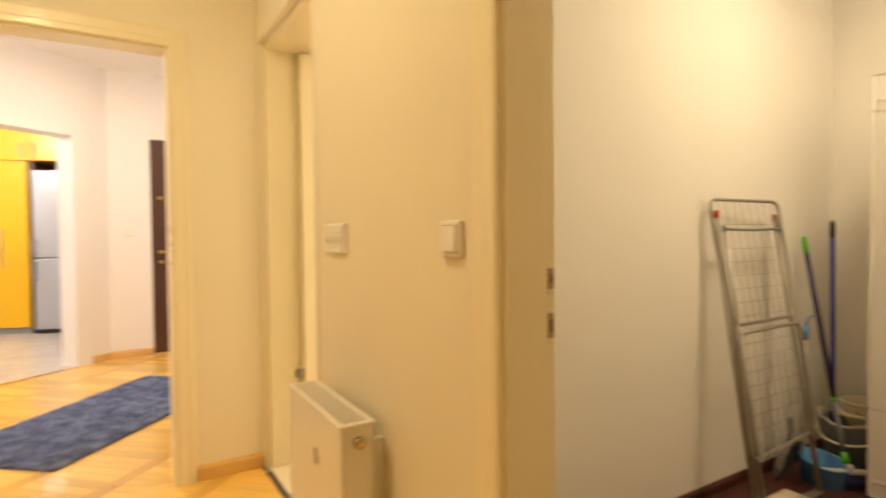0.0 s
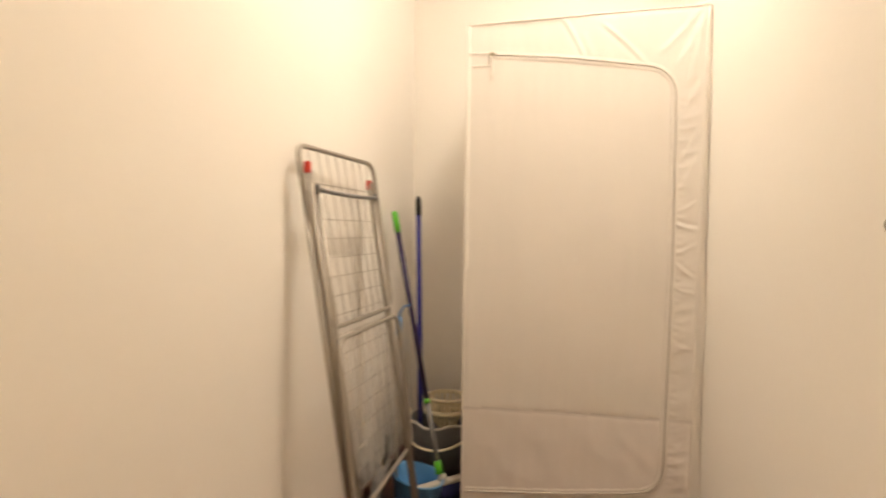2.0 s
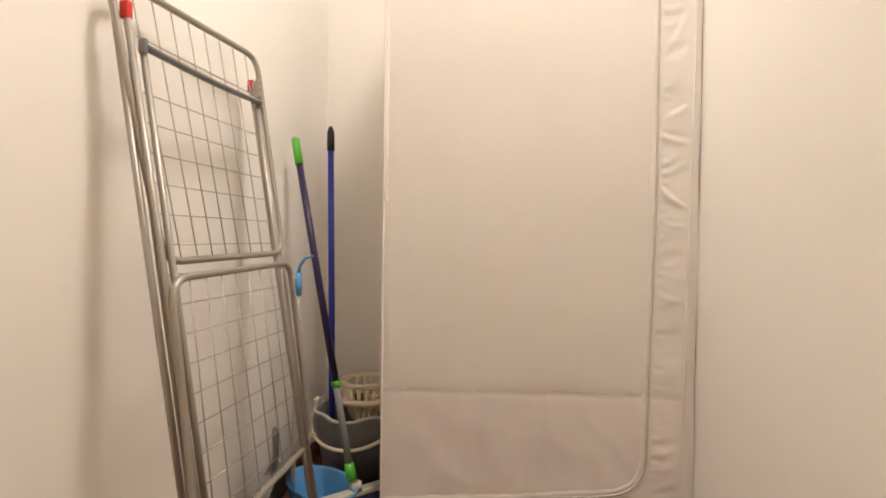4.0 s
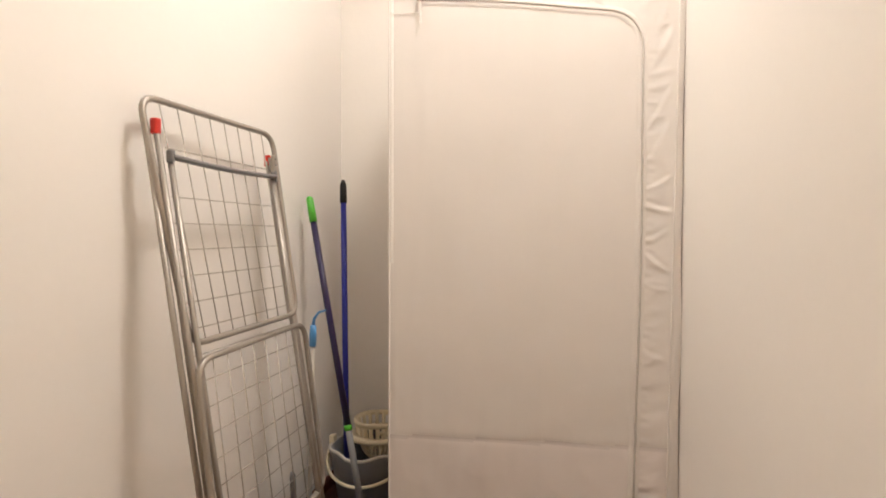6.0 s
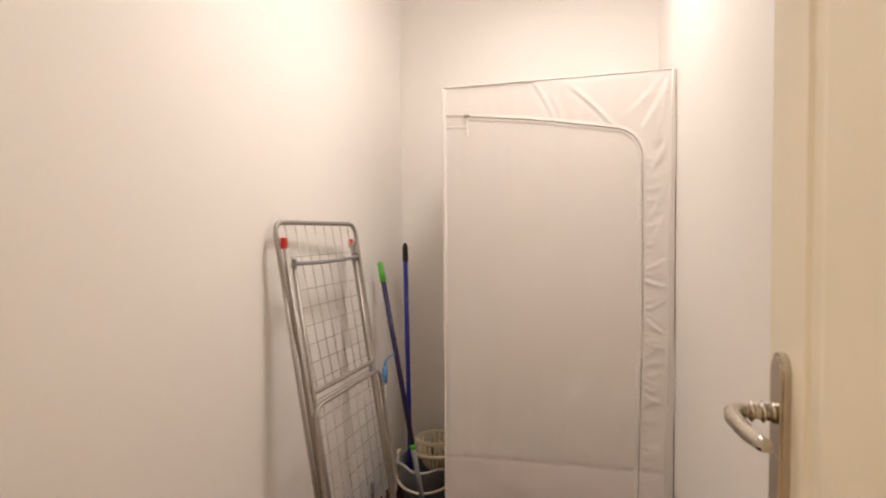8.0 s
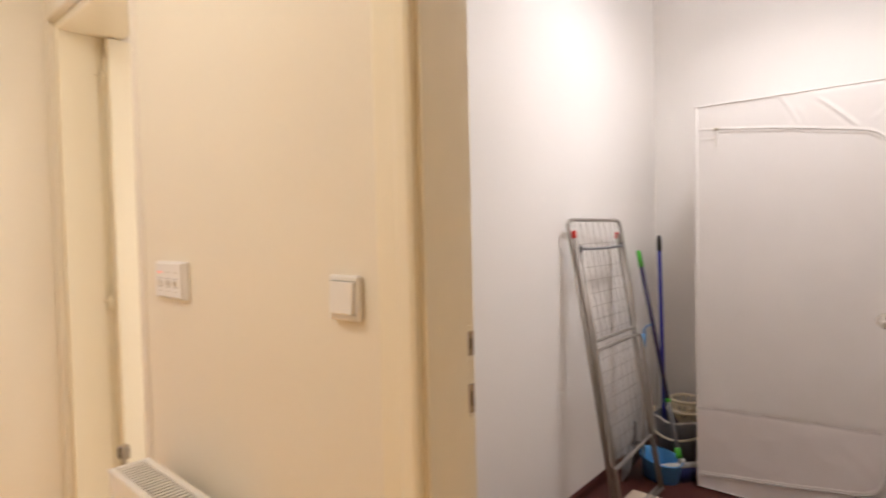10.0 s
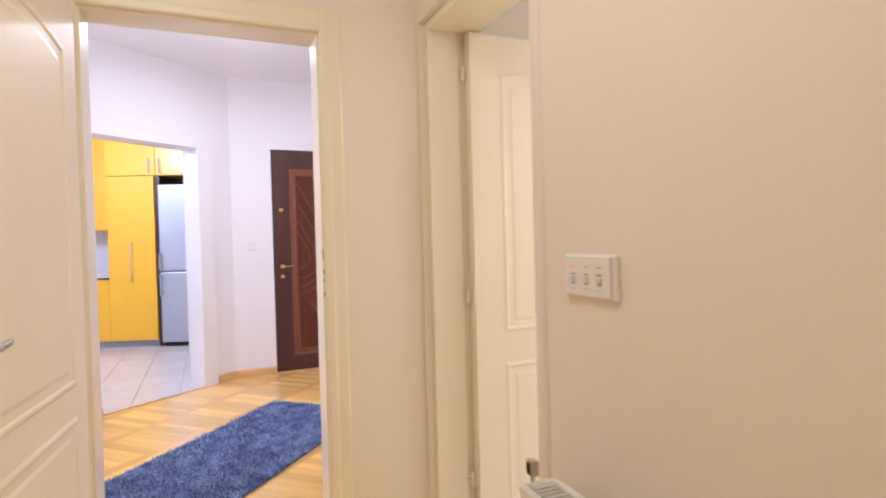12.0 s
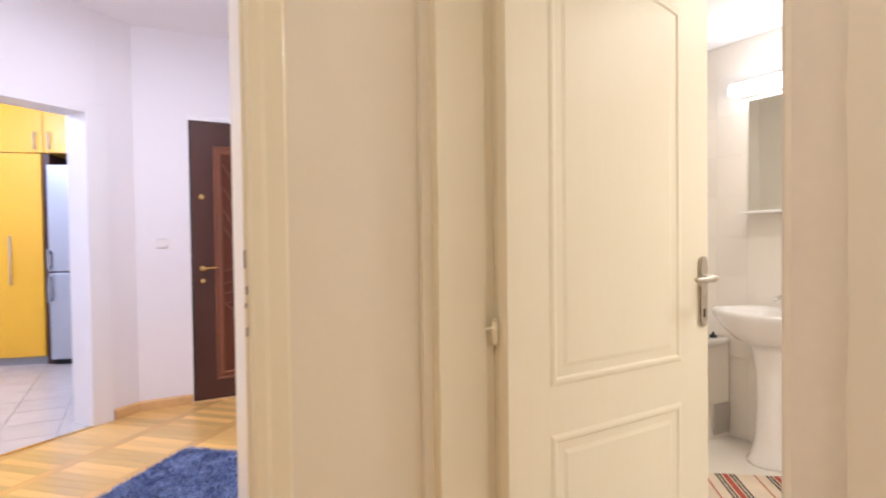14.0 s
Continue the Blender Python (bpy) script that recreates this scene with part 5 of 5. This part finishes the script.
def kitchen():
    cabinet("tall_cabinet", -0.61, -0.03, 0.085, 2.172, 0.58, "tall glossy yellow larder cabinet with a long bar handle", (-0.32, 0.83, 1.33))
    cabinet("wall_cabinet", -0.61, -0.005, 2.178, 2.76, 0.58, "glossy yellow top cabinet over the larder", (-0.075, 2.21, 2.39))
    cabinet("wall_cabinet", -0.003, 0.64, 2.178, 2.76, 0.58, "glossy yellow top cabinet over the fridge", (0.055, 2.21, 2.39))
    cabinet("wall_cabinet", -1.35, -0.613, 1.50, 2.70, 0.33, "glossy yellow wall cabinet over the worktop", None, 0.24)
    cabinet("base_cabinet", -1.35, -0.613, 0.085, 0.872, 0.56, "glossy yellow base cabinet under the worktop", None, 0.01)
    ob = thing("worktop", "pale kitchen worktop with dark front edge", "worktop", m=MKIT)
    part("top", box((-1.35, -0.015, 0.892), (-0.613, 0.57, 0.915), 0.004), M_WORKTOP, ob)
    part("edge_strip", box((-1.35, -0.005, 0.874), (-0.613, 0.57, 0.891), 0.001), M_BLACK, ob, "dark edge strip")
    part("upstand", box((-1.35, 0.545, 0.916), (-0.613, 0.569, 0.96), 0.004), M_WORKTOP, ob)
    ob = thing("splashback", "pale bluish tiled splashback over the worktop", "splashback", m=MKIT)
    part("panel", box((-1.35, 0.571, 0.916), (-0.613, 0.579, 1.498), 0.001), M_BACKSPL, ob)
    ob = thing("socket", "white wall socket on the splashback", "socket", m=MKIT)
    part("plate", box((-0.90, 0.560, 1.18), (-0.79, 0.5705, 1.265), 0.003), M_PLASTIC, ob)
    part("recess", lathe([(0.020, 0.0), (0.024, 0.004), (0.027, 0.0)], 18, m=Matrix.Translation((-0.825, 0.5595, 1.222)) @ Matrix.Rotation(math.pi / 2, 4, "X")), M_GREY, ob, "round socket recess")
    ob = thing("plinth", "grey plinth board under the kitchen cabinets", "plinth", m=MKIT)
    part("board", box((-1.35, 0.045, 0.0), (-0.028, 0.062, 0.084), 0.001), M_PLINTH, ob)
    ob = thing("side_panel", "dark brown side panel beside the fridge", "panel", m=MKIT)
    part("board", box((-0.028, 0.03, 0.0), (0.030, 0.58, 2.170), 0.001), M_FDOOR, ob)
    part("board", box((0.031, 0.50, 0.0), (0.64, 0.58, 2.17), 0.001), M_FDOOR, ob)


kitchen()


def fridge():
    ob = thing("fridge", "tall silver fridge-freezer with two doors and grey handles", "fridge", m=MKIT @ Matrix.Translation((0.0, -0.045, 0)))
    x0, x1 = 0.036, 0.630
    part("body", box((x0 + 0.004, 0.062, 0.03), (x1 - 0.004, 0.54, 2.04), 0.004), M_GREY, ob)
    for z0, z1, h0, h1 in ((0.96, 2.055, 0.985, 1.19), (0.055, 0.945, 0.65, 0.915)):
        d = part("door", box((x0, 0.0, z0), (x1, 0.06, z1), 0.010), M_SILVER, ob, "silver door")
        bm = box((x0 + 0.006, -0.050, h0), (x0 + 0.030, -0.032, h1), 0.006)
        box((x0 + 0.008, -0.034, h0 + 0.01), (x0 + 0.028, 0.001, h0 + 0.04), 0.004, bm)
        box((x0 + 0.008, -0.034, h1 - 0.04), (x0 + 0.028, 0.001, h1 - 0.01), 0.004, bm)
        part("handle", bm, M_PLINTH, d, "grey plastic handle")
    part("badge", box((x0 + 0.30, -0.0015, 1.965), (x0 + 0.36, 0.001, 1.985)), M_STEEL, ob, "small metal badge")
    part("base_grille", box((x0 + 0.02, 0.03, 0.0), (x1 - 0.02, 0.08, 0.045), 0.002), M_BLACK, ob)
    return ob


fridge()

# ---------------------------------------------------------------- bathroom


def wash_basin():
    m = Matrix.Translation((3.30, 3.27, 0)) @ Matrix.Rotation(math.pi / 2, 4, "Z")
    ob = thing("wash_basin", "white ceramic pedestal wash basin against the tiled wall", "wash basin", m=m)
    # local y points out of the wall, into the room
    bm = bmesh.new()
    n = 40

    def outline(s, back=0.0):
        pts = []
        for k in range(n):
            a = 2 * math.pi * k / n
            x, y = 0.29 * math.cos(a), 0.24 + 0.235 * math.sin(a)
            if math.sin(a) < 0:
                x, y = 0.27 * math.copysign(abs(math.cos(a)) ** 0.45, math.cos(a)), 0.24 + 0.235 * math.sin(a) * (0.55 + 0.45 * abs(math.sin(a)))
            pts.append((x * s, 0.24 + (y - 0.24) * s))
        return pts
    rings = []
    for s, z in ((0.30, 0.66), (0.55, 0.675), (0.85, 0.755), (0.985, 0.81), (1.0, 0.83), (0.985, 0.842), (0.93, 0.842), (0.84, 0.815), (0.62, 0.735), (0.25, 0.71), (0.05, 0.708)):
        rings.append([bm.verts.new((x, y, z)) for x, y in outline(s)])
    for a, b in zip(rings, rings[1:]):
        for k in range(n):
            bm.faces.new([a[k], a[(k + 1) % n], b[(k + 1) % n], b[k]])
    bm.faces.new(rings[0][::-1])
    bm.faces.new(rings[-1])
    part("bowl", bm, M_CERAMIC, ob, "", True)
    prof = [(0.0, 0.0), (0.115, 0.0), (0.118, 0.02), (0.100, 0.05), (0.082, 0.14), (0.074, 0.30), (0.076, 0.48), (0.092, 0.60), (0.11, 0.67), (0.0, 0.67)]
    part("pedestal", lathe(prof, 28, m=Matrix.Translation((0, 0.20, 0)) @ Matrix.Diagonal((1, 1.1, 1, 1))), M_CERAMIC, ob, "", True)
    bm = tube([(0, 0.06, 0.83), (0, 0.06, 0.90)], [0.024, 0.021], 14)
    tube([(0, 0.06, 0.885), (0, 0.11, 0.91), (0, 0.16, 0.905), (0, 0.175, 0.89)], [0.013, 0.012, 0.011, 0.010], 10, bm=bm)
    tap = part("tap", bm, M_CHROME, ob, "chrome mixer tap")
    part("tap_lever", tube([(0, 0.06, 0.90), (0, 0.055, 0.93), (0, 0.10, 0.955)], [0.020, 0.015, 0.006], 10), M_CHROME, tap)
    return ob


def mirror_cabinet():
    m = Matrix.Translation((3.298, 3.515, 0)) @ Matrix.Rotation(-math.pi / 2, 4, "Z")
    # local x to the south, y into the wall, z up
    ob = thing("mirror", "frameless bathroom mirror with a white shelf, hung on white tiles", "mirror", m=m)
    part("glass", box((0.0, -0.012, 1.40), (0.46, -0.004, 2.06), 0.002), M_MIRROR, ob, "silvered glass")
    part("backing", box((0.004, -0.004, 1.404), (0.456, 0.0, 2.056)), M_WHITE, ob)
    part("shelf", box((-0.005, -0.11, 1.382), (0.465, 0.0, 1.396), 0.003), M_PLASTIC, ob, "white shelf")
    lampo = thing("mirror_lamp", "white strip lamp, lit, above the bathroom mirror", "wall lamp", m=m)
    part("housing", box((-0.075, -0.020, 2.085), (0.50, 0.0, 2.185), 0.006), M_PLASTIC, lampo)
    bm = extrude_outline([(-0.020, 2.09), (-0.085, 2.09), (-0.105, 2.115), (-0.085, 2.16), (-0.020, 2.18)], -0.075, 0.50, m=Matrix(((0, 0, 1, 0), (1, 0, 0, 0), (0, 1, 0, 0), (0, 0, 0, 1))))
    part("cover", bm, M_TUBEGLOW, lampo, "lit white cover")
    part("pull_switch", tube([(0.30, -0.09, 2.09), (0.30, -0.09, 2.07)], 0.008, 8), M_GREY, lampo)
    return ob


def bathtub():
    ob = thing("bathtub", "white built-in bathtub with tiled side and a grey access grille", "bathtub")
    y0, y1, x0, x1 = 3.640, 4.395, 1.75, 3.296
    part("side", box((x0, y0 + 0.012, 0.0), (x1, y0 + 0.05, 0.575), 0.002), M_BTILE, ob, "pale tiled side")
    bm = bmesh.new()

    def ring(d, z, r):
        return [bm.verts.new((p[0], p[1], z)) for p in rounded([(x0 + d, y0 + d, 0), (x1 - d, y0 + d, 0), (x1 - d, y1 - d, 0), (x0 + d, y1 - d, 0)], r, 6)]
    rs = [ring(0.012, 0.577, 0.02), ring(0.0, 0.580, 0.02), ring(0.0, 0.612, 0.02), ring(0.006, 0.62, 0.03), ring(0.06, 0.62, 0.10), ring(0.075, 0.60, 0.12), ring(0.13, 0.25, 0.15), ring(0.19, 0.20, 0.15)]
    for a, b in zip(rs, rs[1:]):
        for k in range(len(a)):
            bm.faces.new([a[k], a[(k + 1) % len(a)], b[(k + 1) % len(b)], b[k]])
    bm.faces.new(rs[-1])
    part("tub", bm, M_CERAMIC, ob, "white enamelled rim", True)
    g = part("access_grille", box((3.14, y0, 0.03), (3.285, y0 + 0.0115, 0.215), 0.002), M_RIM, ob, "grey access grille")
    for k in range(9):
        z = 0.05 + 0.017 * k
        part("slat", box((3.155, y0 - 0.004, z), (3.270, y0 - 0.0005, z + 0.010), 0.001, segments=1), M_RIM, g)
    part("plug", lathe([(0, 0.0), (0.022, 0.0), (0.024, 0.012), (0.010, 0.02), (0.006, 0.034), (0, 0.036)], 14, m=Matrix.Translation((3.205, 3.695, 0.62))), M_BLACK, ob, "black rubber plug on the rim")
    return ob


def bath_mat():
    m = Matrix.Translation((2.55, 2.94, 0)) @ Matrix.Rotation(radians(52), 4, "Z")
    ob = thing("bath_mat", "cream woven cotton mat with red and black stripes on bathroom tiles", "bath mat", m=m)
    part("weave", box((-0.40, -0.56, 0.0005), (0.40, 0.56, 0.009), 0.003), M_MAT, ob)
    for y0 in (-0.47, -0.22, 0.03, 0.28, 0.44):
        for k, (w, mat) in enumerate(((0.010, M_MATBLK), (0.010, M_MATBLK), (0.028, M_MATRED), (0.010, M_MATBLK), (0.010, M_MATBLK))):
            y = y0 + (0.0, 0.018, 0.036, 0.072, 0.090)[k]
            part("stripe", box((-0.399, y, 0.0088), (0.399, y + w, 0.0100), 0.0005, segments=1), mat, ob)
        part("stripe", box((-0.399, y0 + 0.15, 0.0088), (0.399, y0 + 0.158, 0.0100), 0.0005, segments=1), M_MATRED, ob)
    bm = bmesh.new()
    for i in range(50):
        for s in (-1, 1):
            x = -0.39 + 0.78 * i / 49
            tube([(x, s * 0.56, 0.004), (x + 0.003, s * 0.585, 0.003)], 0.003, 4, bm=bm)
    tagged(part("fringe", bm, M_MAT, ob), kind="stuff")
    return ob


wash_basin(), mirror_cabinet(), bathtub(), bath_mat()
ob = thing("ceiling_vent", "white ceiling vent with slats in the bathroom", "vent", m=Matrix.Translation((3.02, 3.70, 2.44)))
part("frame", box((-0.09, -0.09, -0.02), (0.09, 0.09, 0.0), 0.004), M_PLASTIC, ob)
for k in range(5):
    part("slat", box((-0.075, -0.07 + 0.03 * k, -0.026), (0.075, -0.055 + 0.03 * k, -0.0205), 0.001, segments=1), M_PLASTIC, ob)

# ---------------------------------------------------------------- pieces: wall tiles, floor tiles, parquet


def alike(name, me, parent, place, turn=0.0):
    ob = new(name, me)
    ob.parent = parent
    ob.matrix_local = Matrix.Translation(place) @ Matrix.Rotation(turn, 4, "Z")
    return ob


tile_mesh = mesh_of(box((0.0007, 0.0, 0.0007), (0.1993, 0.0025, 0.2493), 0.0006, segments=1), "tile", M_BTILE)
for i in range(9):
    for k in range(10):
        alike("tile", tile_mesh, WB, (1.35 + i * 0.2, 0.0, k * 0.25))

KIT = structure("floor_kitchen", extrude_outline([(-2.42, 5.42), (-0.9, 5.42), (0.05, 6.12), (1.0, 6.3), (1.0, 8.55), (-2.9, 9.85)], -0.06, -0.006), M_GROUT, "cream kitchen floor tiles with grey joints", "floor")


def clip(poly, planes):
    """Keep the part of a flat outline on the inner side of lines (nx, ny, c), where nx x + ny y >= c."""
    for nx, ny, c in planes:
        out = []
        for i, p in enumerate(poly):
            q = poly[(i + 1) % len(poly)]
            dp, dq = nx * p[0] + ny * p[1] - c, nx * q[0] + ny * q[1] - c
            if dp >= 0:
                out.append(p)
            if (dp > 0) != (dq > 0) and abs(dp - dq) > 1e-9:
                f = dp / (dp - dq)
                out.append((p[0] + (q[0] - p[0]) * f, p[1] + (q[1] - p[1]) * f))
        poly = out
        if len(poly) < 3:
            return []
    return poly


def area(poly):
    return 0.5 * abs(sum(a[0] * b[1] - b[0] * a[1] for a, b in zip(poly, poly[1:] + poly[:1])))


# the line of the kitchen doorway's hall face: hall on the positive side
go = (T1 - T0).normalized()
KN = (go.y, -go.x, go.y * T0.x - go.x * T0.y)
pitch = 0.345
for i in range(-5, 6):
    for k in range(-3, 9):
        x, y = -1.11 + i * pitch, 6.26 + k * pitch
        sq = [(x + 0.0025, y + 0.0025), (x + pitch - 0.0025, y + 0.0025), (x + pitch - 0.0025, y + pitch - 0.0025), (x + 0.0025, y + pitch - 0.0025)]
        poly = clip(sq, [(-KN[0], -KN[1], -KN[2] + 0.012), (0, -1, -8.9), (-1, 0, -0.95)])
        if poly and area(poly) > 0.002:
            part("tile", extrude_outline(poly, -0.006, 0.0), M_KTILE, KIT)

FLOOR = structure("floor", extrude_outline([(-2.0, 2.0), (-1.05, 2.0), (-1.05, -1.25), (0.66, -1.25), (0.66, 2.72), (1.65, 2.8), (1.65, 6.3), (0.1, 6.3), (-2.0, 4.85)], -0.08, -0.006), M_GAP, "orange oak strip parquet laid diagonally", "floor")
REGIONS = ([(0, 1, 2.79), (-1, 0, -1.62), (1, 0, -1.95), (0, -1, -6.175), (KN[0], KN[1], KN[2] + 0.004)], [(0, -1, -2.79), (-1, 0, -0.665), (1, 0, -1.0), (0, 1, -1.2)])
E1, E2 = Vector((math.sqrt(0.5), math.sqrt(0.5), 0)), Vector((math.sqrt(0.5), -math.sqrt(0.5), 0))
ORIGIN = Vector((0.09, 5.65, 0))
ROW, BAND, STRIP = 0.47, 0.07, 0.0705
near, rest = [], {0: [], 1: []}


def lay(a0, a1, b0, b1, along):
    g = 0.0006
    quad = [ORIGIN + E1 * a + E2 * b for a, b in ((a0 + g, b0 + g), (a1 - g, b0 + g), (a1 - g, b1 - g), (a0 + g, b1 - g))]
    for planes in REGIONS:
        poly = clip([(p.x, p.y) for p in quad], planes)
        if poly and area(poly) > 0.0006:
            c = Vector((sum(p[0] for p in poly) / len(poly), sum(p[1] for p in poly) / len(poly), 0))
            (near if (c.y > 2.8 and -1.25 < c.x < 0.95 and (c - Vector((0.03, 4.235, 0))).length > 0.30) else rest[along]).append((poly, along, c))


for r in range(-4, 16):
    b = r * ROW
    for k in range(-12, 12):
        lay(k * 0.5 + (r % 2) * 0.23, (k + 1) * 0.5 + (r % 2) * 0.23, b - BAND / 2, b + BAND / 2, 0)
    for k in range(-90, 90):
        lay(k * STRIP, (k + 1) * STRIP, b + BAND / 2, b + ROW - BAND / 2, 1)
near.sort(key=lambda q: (q[2] - Vector((-0.1, 4.6, 0))).length)
for q in near[300:]:
    rest[q[1]].append(q)
for poly, along, c in near[:300]:
    turn = Matrix.Rotation(-math.pi / 4 if along == 0 else math.pi / 4 + math.pi, 4, "Z")
    back = turn.inverted()
    local = [(back @ (Vector((x, y, 0)) - c)) for x, y in poly]
    ob = new("plank", mesh_of(extrude_outline([(p.x, p.y) for p in local], -0.006, 0.0), "plank", M_PARQ if along else M_PARQ_BAND))
    ob.parent = FLOOR
    ob.matrix_local = Matrix.Translation(c) @ turn
for along in (0, 1):
    turn = Matrix.Rotation(-math.pi / 4 if along == 0 else math.pi / 4 + math.pi, 4, "Z")
    back = turn.inverted()
    verts, faces = [], []
    for poly, _, c in rest[along]:
        n0 = len(verts)
        pts = [back @ Vector((x, y, 0)) for x, y in poly]
        verts += [(p.x, p.y, 0.0) for p in pts] + [(p.x, p.y, -0.006) for p in pts]
        n = len(pts)
        faces.append(list(range(n0, n0 + n)))
        faces += [[n0 + k, n0 + n + k, n0 + n + (k + 1) % n, n0 + (k + 1) % n] for k in range(n)]
    me = bpy.data.meshes.new("parquet")
    me.from_pydata(verts, [], faces)
    me.materials.append(M_PARQ if along else M_PARQ_BAND)
    ob = new("parquet", me)
    ob.parent = FLOOR
    ob.matrix_local = turn
    tagged(ob, kind="stuff")
